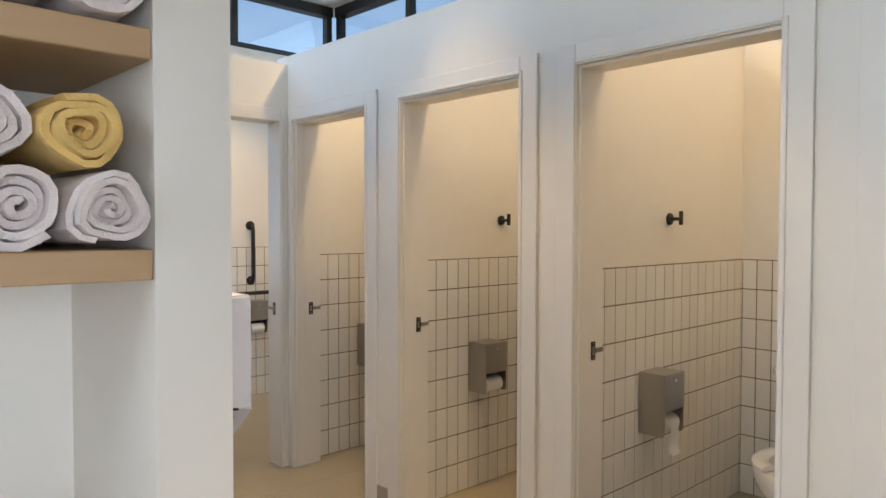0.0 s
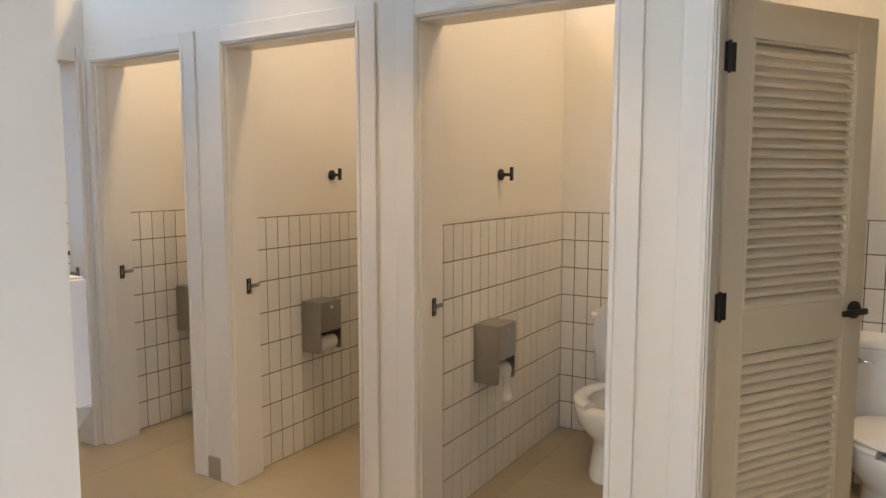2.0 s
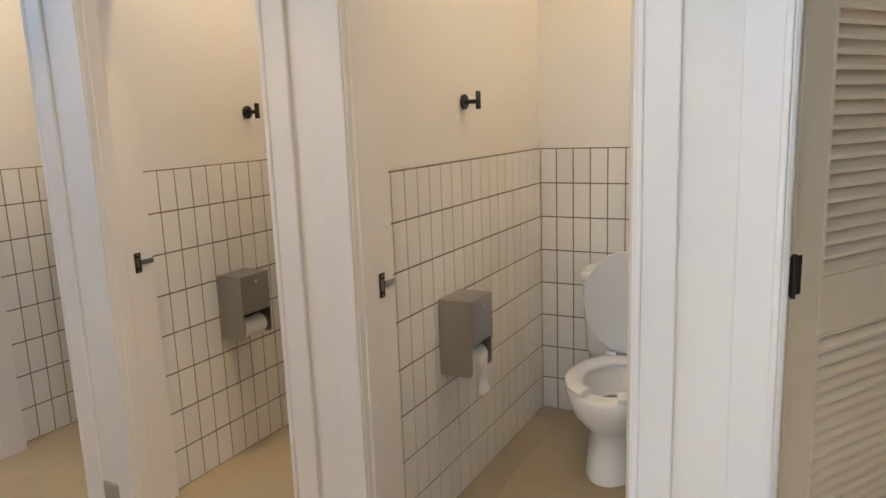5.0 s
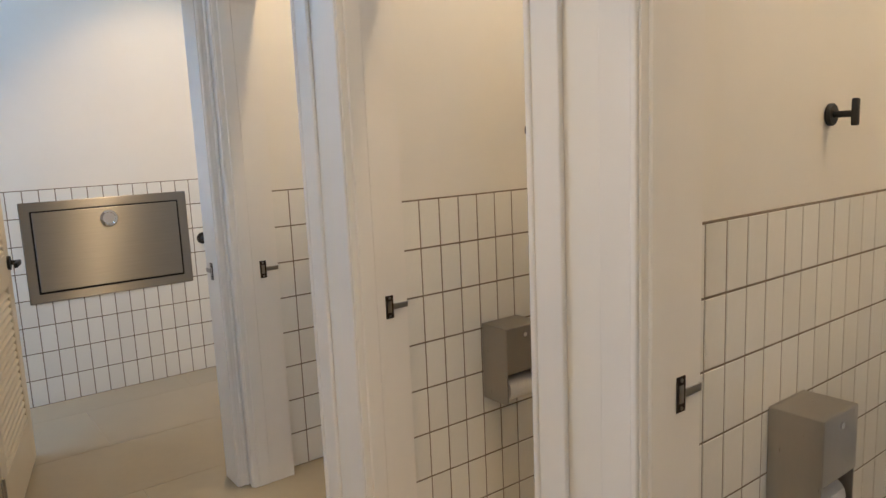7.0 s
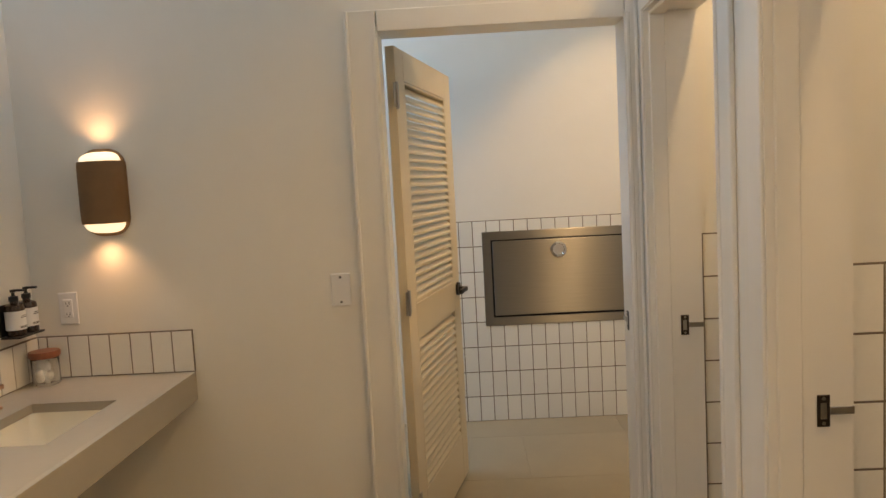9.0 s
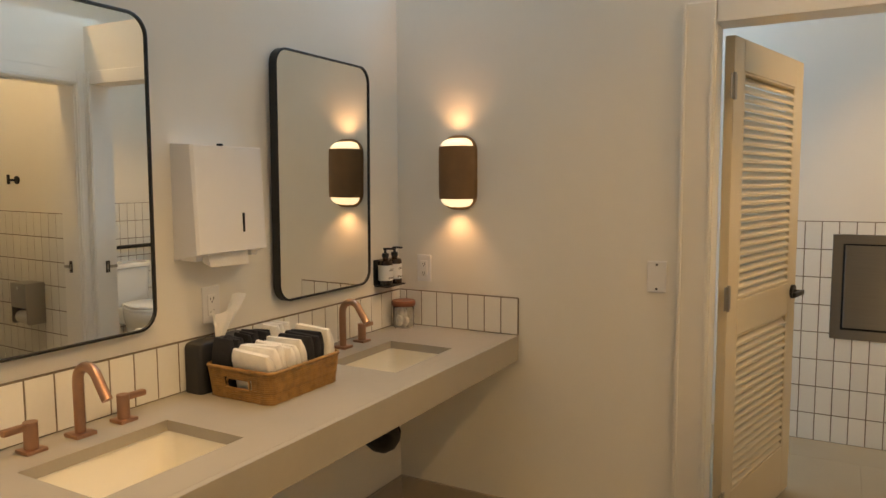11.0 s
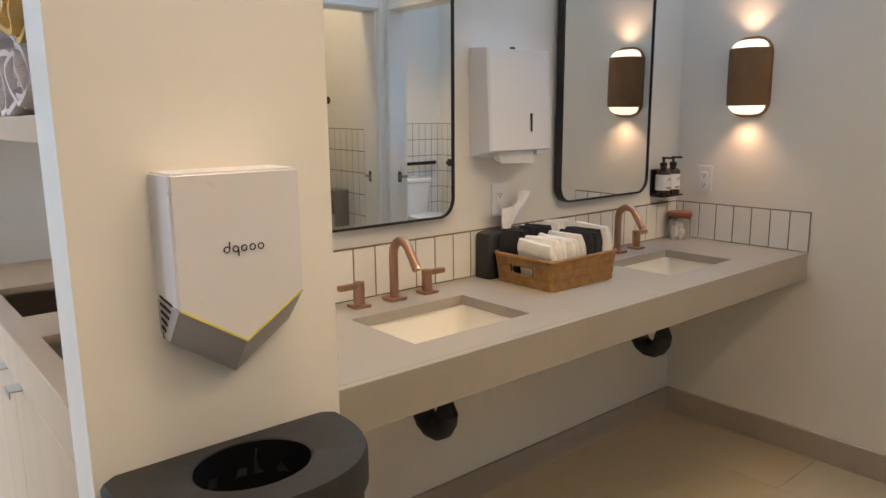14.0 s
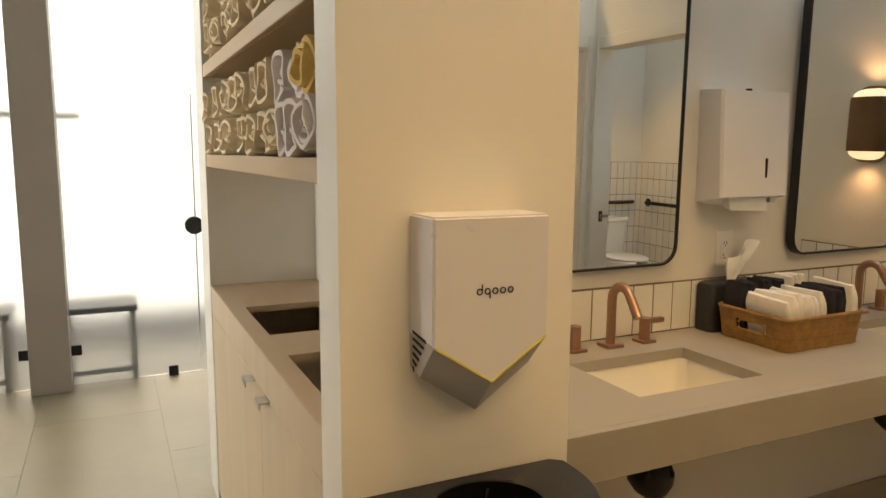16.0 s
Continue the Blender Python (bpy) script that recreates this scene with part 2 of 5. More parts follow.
def prism(bm, outline, axis, a, b):
    """Extrude a flat outline along an axis (0, 1 or 2) from a to b."""
    def put(p, h):
        q = list(p)
        q.insert(axis, h)
        return q
    lo = [bm.verts.new(put(p, a)) for p in outline]
    hi = [bm.verts.new(put(p, b)) for p in outline]
    n = len(outline)
    bm.faces.new(lo[::-1])
    bm.faces.new(hi)
    for i in range(n):
        j = (i + 1) % n
        bm.faces.new((lo[i], lo[j], hi[j], hi[i]))
    return bm


def slab(bm, us, vs, hole, w0, w1, put):
    """A watertight slab over a grid of lines us x vs, without the cells that hole(i, j) names; put maps (u, v, w) to a place."""
    cells = {(i, j) for i in range(len(us) - 1) for j in range(len(vs) - 1) if not hole(i, j)}
    made = {}
    def v(i, j, k):
        if (i, j, k) not in made:
            made[i, j, k] = bm.verts.new(put(us[i], vs[j], (w0, w1)[k]))
        return made[i, j, k]
    for i, j in cells:
        for k in (0, 1):
            bm.faces.new([v(i, j, k), v(i + 1, j, k), v(i + 1, j + 1, k), v(i, j + 1, k)])
        for di, dj, a, e in ((-1, 0, (0, 0), (0, 1)), (1, 0, (1, 0), (1, 1)), (0, -1, (0, 0), (1, 0)), (0, 1, (0, 1), (1, 1))):
            if (i + di, j + dj) not in cells:
                bm.faces.new([v(i + a[0], j + a[1], 0), v(i + e[0], j + e[1], 0), v(i + e[0], j + e[1], 1), v(i + a[0], j + a[1], 1)])
    return bm


def finish(bm, name, material, smooth=False):
    bmesh.ops.recalc_face_normals(bm, faces=bm.faces)
    me = bpy.data.meshes.new(name)
    bm.to_mesh(me)
    bm.free()
    for mt in material if isinstance(material, (list, tuple)) else (material,):
        me.materials.append(mt)
    if smooth:
        me.shade_smooth()
        me.set_sharp_from_angle(angle=radians(38))
    return me


def part(name, bm, material, parent, label="", smooth=False):
    ob = new(name, finish(bm, name, material, smooth))
    ob.parent = parent
    if label:
        tagged(ob, label)
    return ob


def thing(name, label, category, group="", at=None):
    ob = new(name)
    ob.empty_display_size = 0.1
    if at is not None:
        ob.matrix_world = at
    return tagged(ob, label, category, group)


def single(name, bm, material, label, category="", kind="", smooth=False, group=""):
    ob = new(name, finish(bm, name, material, smooth))
    return tagged(ob, label, category, group, kind)


def rounded(w, h, r, seg=6, cx=0.0, cy=0.0):
    out = []
    for sx, sy, a0 in ((1, 1, 0), (-1, 1, 90), (-1, -1, 180), (1, -1, 270)):
        for k in range(seg + 1):
            a = radians(a0 + 90 * k / seg)
            out.append((cx + sx * (w / 2 - r) + r * math.cos(a), cy + sy * (h / 2 - r) + r * math.sin(a)))
    return out


# ---- plan ----
Y_FRONT, Y_BACK = 2.285, 2.455          # stall front wall, corridor face and stall face
Y_NORTH = 3.825                          # back wall of the stalls
X_WEST = -1.75                           # far wall of the wide stall
STALLS = (2.035, 1.004, 0.0)             # tiled west wall of each narrow stall
OPENINGS = ((0.068, 0.755), (1.036, 1.783), (2.068, 2.812), (3.118, 3.86))
HEAD, TOP, HIGH, ROOF = 2.03, 2.42, 2.90, 3.42
ACC = (1.352, 2.222)                     # opening in the end wall
Y_STUB0, Y_STUB1, X_STUB0, X_CAB = 0.478, 0.60, 2.15, 2.61
Y_CAB = -1.08
Y_GLASS = -2.92
TW, TH, TOPROW = 0.0785, 0.15625, 1.25   # tile pitch and top of the wainscot
CTOP = 0.832

# ---- setting ----
bm = B()
box(bm, -1.9, 6.5, -3.05, 3.98, -0.12, -0.004)
floor = single("floor", bm, FLOOR_JOINT, "pale stone floor slab with thin tile joints", "floor", "structure")
bm = B()
box(bm, -40, 40, -45, 40, -0.4, -0.13)
single("ground", bm, PAVE, "pale outdoor paving around the building", "ground", "structure")
# Runs on past the glass as an added, unseen overhang against the sun.
bm = B()
slab(bm, [-2.0, -1.65, 0.55, 6.6], [-4.9, 0.06, 0.50, 4.1], lambda i, j: i == 1 and j == 1, ROOF, ROOF + 0.15, lambda u, v, w: (u, v, w))
single("ceiling", bm, CEIL, "plain off-white ceiling above the partitions, with an added sun-blocking overhang", "ceiling", "structure")

bm = B()
us = [-0.12] + [v for a, e in OPENINGS for v in (a - 0.02, e + 0.02)] + [6.3]
slab(bm, us, [0, HEAD + 0.02, TOP], lambda i, j: j == 0 and i % 2 == 1, Y_FRONT, Y_BACK, lambda u, v, w: (u, w, v))
single("wall_stall_front", bm, PAINT, "warm white painted wall with a row of stall doorways", "wall", "structure")

bm = B()
slab(bm, [-0.12, ACC[0] - 0.02, ACC[1] + 0.02, Y_FRONT], [0, HEAD + 0.02, TOP - 0.05], lambda i, j: i == 1 and j == 0, -0.12, 0, lambda u, v, w: (w, u, v))
single("wall_west", bm, PAINT, "warm white painted end wall with one doorway", "wall", "structure")

bm = B()
box(bm, 0, X_STUB0, -0.12, 0, 0, TOP)
single("wall_vanity", bm, PAINT, "warm white painted wall behind the washbasins", "wall", "structure")
bm = B()
box(bm, X_STUB0, X_CAB, Y_STUB0, Y_STUB1, 0, TOP)
single("wall_stub", bm, PAINT, "cream painted wall end beside the shelf niche", "wall", "structure")
bm = B()
box(bm, X_STUB0, X_STUB0 + 0.05, Y_CAB, Y_STUB0, 0, TOP)
single("wall_niche_back", bm, PAINT, "painted back wall of the towel niche", "wall", "structure")
bm = B()
box(bm, X_STUB0, X_CAB, Y_CAB - 0.22, Y_CAB, 0, TOP)
single("wall_niche_end", bm, PAINT, "white painted end of the towel niche", "wall", "structure")

bm = B()
box(bm, X_WEST - 0.12, X_WEST, -3.0, Y_NORTH + 0.12, 0, HIGH)
single("wall_outer_west", bm, PAINT, "white painted outer wall under high windows", "wall", "structure")
bm = B()
box(bm, X_WEST, 6.3, Y_NORTH, Y_NORTH + 0.12, 0, HIGH)
single("wall_north", bm, PAINT, "white painted back wall behind the toilets", "wall", "structure")
# Unseen closing wall; its taupe is chosen to weaken bounce on the door.
bm = B()
slab(bm, [-3.0, -2.55, -0.45, Y_NORTH + 0.12], [0, 0.25, 2.45, ROOF], lambda i, j: i == 1 and j == 1, 6.3, 6.42, lambda u, v, w: (w, u, v))
single("wall_east", bm, POST, "unseen plain end wall, taupe to cut bounce, with an added window", "wall", "structure")
bm = B()
box(bm, X_WEST, 1.9, Y_GLASS - 0.08, Y_GLASS + 0.04, 0, 2.5)
# Unseen stretch past the glass, added to cut daylight from that side.
box(bm, 4.2, 6.3, Y_GLASS - 0.08, Y_GLASS + 0.04, 0, ROOF)
single("wall_south", bm, PAINT, "plain white painted wall, added out of view to limit daylight", "wall", "structure")
bm = B()
box(bm, X_WEST, -0.12, -0.12, 0.0, 0, TOP)
single("wall_wide_stall_south", bm, PAINT, "white painted side wall of the wide stall", "wall", "structure")
# partitions between stalls
for i, xs in enumerate((*STALLS, 3.075)):
    bm = B()
    box(bm, xs - 0.12, xs - 0.012, Y_BACK, Y_NORTH, 0, TOP)
    single(f"wall_partition_{i + 1}", bm, PAINT, "warm white partition wall between stalls", "wall", "structure")

# high windows
def high_window(name, along, a, b, at, low=HIGH):
    w = tagged(new(name), "black-framed high window band under the ceiling", "window", "", "structure")
    n = max(1, round((b - a) / 0.95))
    def bar(nm, u0, u1, z0, z1, half=0.035):
        bm = B()
        if along == "y":
            box(bm, at - half, at + half, u0, u1, z0, z1)
        else:
            box(bm, u0, u1, at - half, at + half, z0, z1)
        return part(nm, bm, BLACK, w)
    bar("bottom_rail", a, b, low, low + 0.05)
    bar("top_rail", a, b, ROOF - 0.09, ROOF - 0.002, 0.05)
    for i in range(n + 1):
        u = a + (b - a) * i / n
        u = min(max(u, a + 0.03), b - 0.03)
        bar("mullion", u - 0.028, u + 0.028, low + 0.05, ROOF - 0.09)
    for i in range(n):
        bm = B()
        u0, u1 = a + (b - a) * i / n, a + (b - a) * (i + 1) / n
        if along == "y":
            box(bm, at - 0.004, at + 0.004, u0, u1, low + 0.04, ROOF - 0.08)
        else:
            box(bm, u0, u1, at - 0.004, at + 0.004, low + 0.04, ROOF - 0.08)
        part("pane", bm, PANE, w).visible_shadow = False
# This south band is unseen, added as an opening for the blue fill.
high_window("added_window_3", "x", X_WEST, 1.9, Y_GLASS - 0.02, 2.5)
high_window("window_1", "y", -2.9, Y_NORTH, X_WEST - 0.06)
high_window("window_2", "x", X_WEST, 6.3, Y_NORTH + 0.06)

# Unseen window, added as an opening for the niche fill lamp.
ew = tagged(new("window_5"), "added black-framed fixed window, unseen, for the niche fill light", "window", "", "structure")
for bb in ((-2.55, -0.45, 0.25, 0.30), (-2.55, -0.45, 2.40, 2.45), (-2.55, -2.50, 0.30, 2.40), (-0.50, -0.45, 0.30, 2.40)):
    bm = B()
    box(bm, 6.33, 6.39, *bb)
    part("window_frame", bm, BLACK, ew)
bm = B()
box(bm, 6.356, 6.364, -2.51, -0.49, 0.29, 2.41)
part("pane", bm, PANE, ew).visible_shadow = False

# Assumed and out of view; gives the blue lamps above an opening.
sk = tagged(new("window_4"), "assumed long narrow rooflight, unseen, for blue light on wall tops", "window", "", "structure")
bm = B()
box(bm, -1.70, 0.60, 0.02, 0.54, ROOF + 0.152, ROOF + 0.162)
part("pane", bm, PANE, sk).visible_shadow = False

# door casings and jamb linings
def casing_x(name, a, b):
    """Casing round an opening in a wall that runs along x, on the corridor face, with the jamb lining."""
    f = tagged(new(name), "white painted moulded door casing and jamb", "door frame", "", "structure")
    cw, lw = 0.078, 0.095
    for s, e, sgn in ((a, a - lw, -1), (b, b + lw, 1)):
        s += sgn * 0.005
        lo, hi = min(s, e), max(s, e)
        lo = max(lo, 0.001)
        bm = B()
        box(bm, lo, hi, Y_FRONT - 0.014, Y_FRONT - 0.0005, 0, HEAD + cw, 0.004, 3)
        i0 = s if sgn > 0 else s - 0.016
        box(bm, i0, i0 + 0.016, Y_FRONT - 0.0195, Y_FRONT - 0.010, 0, HEAD + 0.02, 0.0045, 3)
        part("casing_leg", bm, TRIM, f)
        bm = B()
        j0 = a - 0.019 if sgn < 0 else b
        box(bm, j0, j0 + 0.019, Y_FRONT - 0.012, Y_BACK + 0.003, 0, HEAD)
        box(bm, j0 + (0.012 if sgn < 0 else -0.006), j0 + (0.025 if sgn < 0 else 0.007), Y_FRONT + 0.008, Y_FRONT + 0.062, 0, HEAD, 0.003, 1)
        part("jamb", bm, TRIM, f)
    bm = B()
    box(bm, a - 0.005, b + 0.005, Y_FRONT - 0.014, Y_FRONT - 0.0005, HEAD + 0.005, HEAD + cw, 0.002, 1)
    box(bm, a - 0.005, b + 0.005, Y_FRONT - 0.0195, Y_FRONT - 0.010, HEAD + 0.005, HEAD + 0.02, 0.0045, 3)
    part("casing_head", bm, TRIM, f)
    bm = B()
    box(bm, a - 0.019, b + 0.019, Y_FRONT - 0.012, Y_BACK + 0.003, HEAD, HEAD + 0.019)
    box(bm, a + 0.006, b - 0.006, Y_FRONT + 0.008, Y_FRONT + 0.062, HEAD - 0.012, HEAD + 0.002, 0.003, 1)
    part("jamb_head", bm, TRIM, f)
    return f
for i, (a, b) in enumerate(OPENINGS):
    casing_x(f"door_frame_{i + 1}", a, b)

f = tagged(new("door_frame_5"), "cream painted door casing on the end wall", "door frame", "", "structure")
for a, b in ((1.237, ACC[0] - 0.005), (ACC[1] + 0.005, min(ACC[1] + 0.06, Y_FRONT - 0.016))):
    bm = B()
    box(bm, 0.0005, 0.015, a, b, 0, HEAD + 0.075, 0.002, 1)
    box(bm, 0.012, 0.022, a if a < ACC[0] else b - 0.012, (a if a < ACC[0] else b - 0.012) + 0.012, 0, HEAD + 0.075, 0.003, 2)
    box(bm, 0.012, 0.02, (b - 0.014 if a < ACC[0] else a), (b - 0.014 if a < ACC[0] else a) + 0.014, 0, HEAD + 0.014, 0.003, 2)
    part("casing_leg", bm, TRIM, f)
bm = B()
box(bm, 0.0005, 0.015, ACC[0], ACC[1], HEAD, HEAD + 0.075, 0.002, 1)
part("casing_head", bm, TRIM, f)
for y0 in (ACC[0] - 0.019, ACC[1]):
    bm = B()
    box(bm, -0.125, 0.012, y0, y0 + 0.019, 0, HEAD)
    part("jamb", bm, TRIM, f)
bm = B()
box(bm, -0.125, 0.012, ACC[0] - 0.019, ACC[1] + 0.019, HEAD, HEAD + 0.019)
part("jamb_head", bm, TRIM, f)

# skirting
bm = B()
box(bm, 0.0005, 0.014, 0.001, 1.236, 0, 0.108, 0.002, 1)
box(bm, 0.014, X_STUB0, 0.0005, 0.014, 0, 0.108, 0.002, 1)
ends = [o for pair in OPENINGS for o in pair]
for a, b in zip(ends[1:-1:2], ends[2::2]):
    box(bm, a + 0.096, b - 0.096, Y_FRONT - 0.011, Y_FRONT - 0.0005, 0, 0.108, 0.002, 1)
box(bm, ends[-1] + 0.096, 6.3, Y_FRONT - 0.011, Y_FRONT - 0.0005, 0, 0.108, 0.002, 1)
single("baseboard", bm, BASE, "taupe stone skirting along the corridor walls", "baseboard", "structure")

# ---- doors ----
def lever(parent, x, z, y, sgn):
    bm = B()
    cyl(bm, (x, y, z), (x, y + sgn * 0.012, z), 0.032, seg=24)
    part("rose", bm, BLACK, parent, "matte black round rose", True)
    bm = B()
    cyl(bm, (x, y + sgn * 0.01, z), (x, y + sgn * 0.052, z), 0.011, seg=14)
    box(bm, x - 0.118, x + 0.012, y + sgn * 0.045 - 0.008, y + sgn * 0.045 + 0.008, z - 0.011, z + 0.011, 0.004, 2)
    part("lever_handle", bm, BLACK, parent, "matte black lever handle", True)

def louver_door(name, w, hinge_mat, label, group, flip=False):
    """Louvred door leaf, hinge edge at the origin, running along +x, thickness along +y."""
    h, t = 2.005, 0.036
    d = tagged(new(name), label, "door", group, "structure")
    st = 0.105
    for x0 in (0.0, w - st):
        bm = B()
        box(bm, x0, x0 + st, 0, t, 0.012, h, 0.002, 1)
        part("stile", bm, DOORPAINT, d)
    rails = ((0.012, 0.24), (0.87, 1.01), (h - 0.12, h))
    for z0, z1 in rails:
        bm = B()
        box(bm, st, w - st, 0, t, z0, z1, 0.002, 1)
        part("rail", bm, DOORPAINT, d)
    for z0, z1 in ((rails[0][1], rails[1][0]), (rails[1][1], rails[2][0])):
        for k in range(2):
            bm = B()
            x0 = st - 0.001 if k == 0 else w - st - 0.015
            box(bm, x0, x0 + 0.016, 0.0005, t - 0.0005, z0, z1, 0.003, 1)
            part("bead", bm, DOORPAINT, d)
        for za in (z0, z1 - 0.01):
            bm = B()
            box(bm, st + 0.012, w - st - 0.012, 0.002, t - 0.002, za, za + 0.01, 0.003, 1)
            part("bead", bm, DOORPAINT, d)
        n = round((z1 - z0 - 0.02) / 0.0335)
        pitch = (z1 - z0 - 0.02) / n
        bm = B()
        prism(bm, [(0.001, 0.006), (0.001, -0.003), (0.004, -0.004), (t - 0.001, pitch * 0.92 - 0.006), (t - 0.001, pitch * 0.92 + 0.003), (t - 0.004, pitch * 0.92 + 0.004)], 0, st + 0.010, w - st - 0.010)
        me = finish(bm, "slat", DOORPAINT)
        for k in range(n):
            s = new("slat", me)
            s.parent = d
            s.location = (0, 0, z0 + 0.01 + k * pitch)
    for z in (0.22, 1.03, 1.82):
        bm = B()
        box(bm, -0.032, 0.0015, -0.003, 0.001, z - 0.045, z + 0.045, 0.001, 1)
        box(bm, 0.0, 0.03, -0.0025, 0.0005, z - 0.045, z + 0.045, 0.001, 1)
        cyl(bm, (-0.002, -0.004, z - 0.05), (-0.002, -0.004, z + 0.05), 0.006, seg=10)
        part("hinge", bm, hinge_mat, d, "dark metal butt hinge" if hinge_mat is not STEEL_V else "satin steel butt hinge")
    lever(d, w - 0.055, 0.965, 0.0, -1)
    lever(d, w - 0.055, 0.965, t, 1)
    return d

d0 = louver_door("door_1", 0.735, BLACK, "cream louvred stall door standing half open", "stall doors")
d0.matrix_world = pose(3.128, Y_BACK - 0.02, 0, 0, 0, 58)
d1 = louver_door("door_2", 0.85, STEEL_V, "cream louvred door of the wide stall standing open", "stall doors")
d1.matrix_world = pose(-0.118, ACC[0] + 0.044, 0, 0, 0, 180 - 13)

# strikes on the jambs
def strike(at):
    s = thing("strike_plate", "dark strike plate with a steel lip on the jamb", "strike plate", "strike plates", at)
    bm = B()
    box(bm, 0, 0.0025, -0.014, 0.014, -0.036, 0.036, 0.001, 1)
    part("plate", bm, BRONZE, s)
    bm = B()
    box(bm, 0.002, 0.0035, -0.007, 0.006, -0.018, 0.018)
    part("latch_hole", bm, STEEL_V, s, "pale worn latch hole")
    bm = B()
    box(bm, 0.0005, 0.003, 0.013, 0.066, -0.009, 0.009, 0.001, 1)
    box(bm, -0.006, 0.003, 0.062, 0.067, -0.009, 0.009, 0.001, 1)
    part("lip", bm, STEEL_V, s, "satin steel curved lip")
    for z in (-0.028, 0.028):
        bm = B()
        cyl(bm, (0.002, 0, z), (0.004, 0, z), 0.004, seg=10)
        part("screw", bm, STEEL_V, s)
    return s
s0 = strike(pose(OPENINGS[0][0] + 0.0005, 2.392, 0.934))
for a, _ in OPENINGS[1:3]:
    copy_thing(s0, pose(a + 0.0005, 2.392, 0.934))
copy_thing(s0, pose(-0.06, ACC[1] - 0.0005, 0.934, 0, 0, 90) @ pose(0, 0, 0, 0, 0, 0) @ Matrix.Diagonal((-1, 1, 1, 1)))

# ---- seen sconce and assumed downlights ----
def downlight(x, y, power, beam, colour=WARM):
    d = thing("ceiling_light", "small round white recessed ceiling downlight, assumed and out of view", "ceiling light", "ceiling downlights", Matrix.Translation((x, y, ROOF)))
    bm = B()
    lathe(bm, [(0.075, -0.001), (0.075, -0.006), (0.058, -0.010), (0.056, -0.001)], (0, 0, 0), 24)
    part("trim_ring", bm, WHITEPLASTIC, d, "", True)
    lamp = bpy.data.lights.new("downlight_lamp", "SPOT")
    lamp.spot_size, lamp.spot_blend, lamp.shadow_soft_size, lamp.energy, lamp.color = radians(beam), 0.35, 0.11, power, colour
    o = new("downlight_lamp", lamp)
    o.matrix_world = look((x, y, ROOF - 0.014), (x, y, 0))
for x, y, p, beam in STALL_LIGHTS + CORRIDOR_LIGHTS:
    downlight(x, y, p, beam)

def sconce(at):
    s = thing("wall_sconce", "brown ceramic wall sconce glowing at top and bottom", "wall lamp", "", at)
    bm = B()
    def half(w, d, n=18):
        return [(d * math.sin(math.pi * k / n) ** 0.55, -w * math.cos(math.pi * k / n)) for k in range(n + 1)]
    rings = []
    for z, sc in ((-0.112, 0.96), (-0.095, 0.99), (-0.05, 1.0), (0.05, 1.0), (0.095, 0.99), (0.112, 0.96)):
        rings.append([(x * (0.9 + 0.1 * sc), y * sc, z) for x, y in half(0.082, 0.088)])
    rings_in = [[(x * 0.93, y * 0.94, z) for x, y, z in r] for r in rings[::-1]]
    loft(bm, rings + rings_in + [rings[0]], closed=False, caps=False)
    part("shade", bm, SCONCE, s, "matte brown ceramic shade", True)
    for sg in (1, -1):
        bm = B()
        rings = []
        for k in range(7):
            a = math.pi / 2 * k / 6
            rings.append([(0.0125 + x * 0.80 * math.cos(a), y * 0.86 * math.cos(a) ** 0.6, sg * (0.108 + 0.040 * math.sin(a))) for x, y in half(0.082, 0.088)])
        rings[-1] = [(0.0125 + 0.001 * k / 18, 0.0005 * (k - 9), sg * 0.148) for k in range(19)]
        loft(bm, rings)
        part("diffuser", bm, LAMPGLOW, s, "glowing warm white diffuser", True)
    bm = B()
    prism(bm, [(p[0], p[1]) for p in rounded(0.168, 0.318, 0.066, 10)], 0, 0.0, 0.012)
    part("back_plate", bm, SCONCE, s, "brown ceramic back plate", True)
sconce(pose(0.0005, 0.318, 1.515))
for sg in (1, -1):
    lamp = bpy.data.lights.new("sconce_lamp", "SPOT")
    lamp.spot_size, lamp.spot_blend, lamp.shadow_soft_size, lamp.energy, lamp.color = radians(128), 1.0, 0.025, 2.3, (1.0, 0.58, 0.33)
    o = new("sconce_lamp", lamp)
    o.matrix_world = look((0.055, 0.318, 1.515 + sg * 0.150), (0.030, 0.318, 1.515 + sg))

# ---- sanitary things ----
def egg(w, l, y0, n=28, k=0.0):
    """Egg-shaped ring: half-width w, length l, back at y0, running towards -y."""
    out = []
    for i in range(n):
        a = 2 * math.pi * i / n
        c, s = math.cos(a), math.sin(a)
        yy = y0 - l / 2 + l / 2 * s
        ww = w * (1.0 if s > 0 else 1.0) * (1 - 0.10 * max(0, -s) ** 2)
        out.append((ww * c * (abs(c) ** -0.08 if abs(c) > 0.01 else 1), yy))
    return out

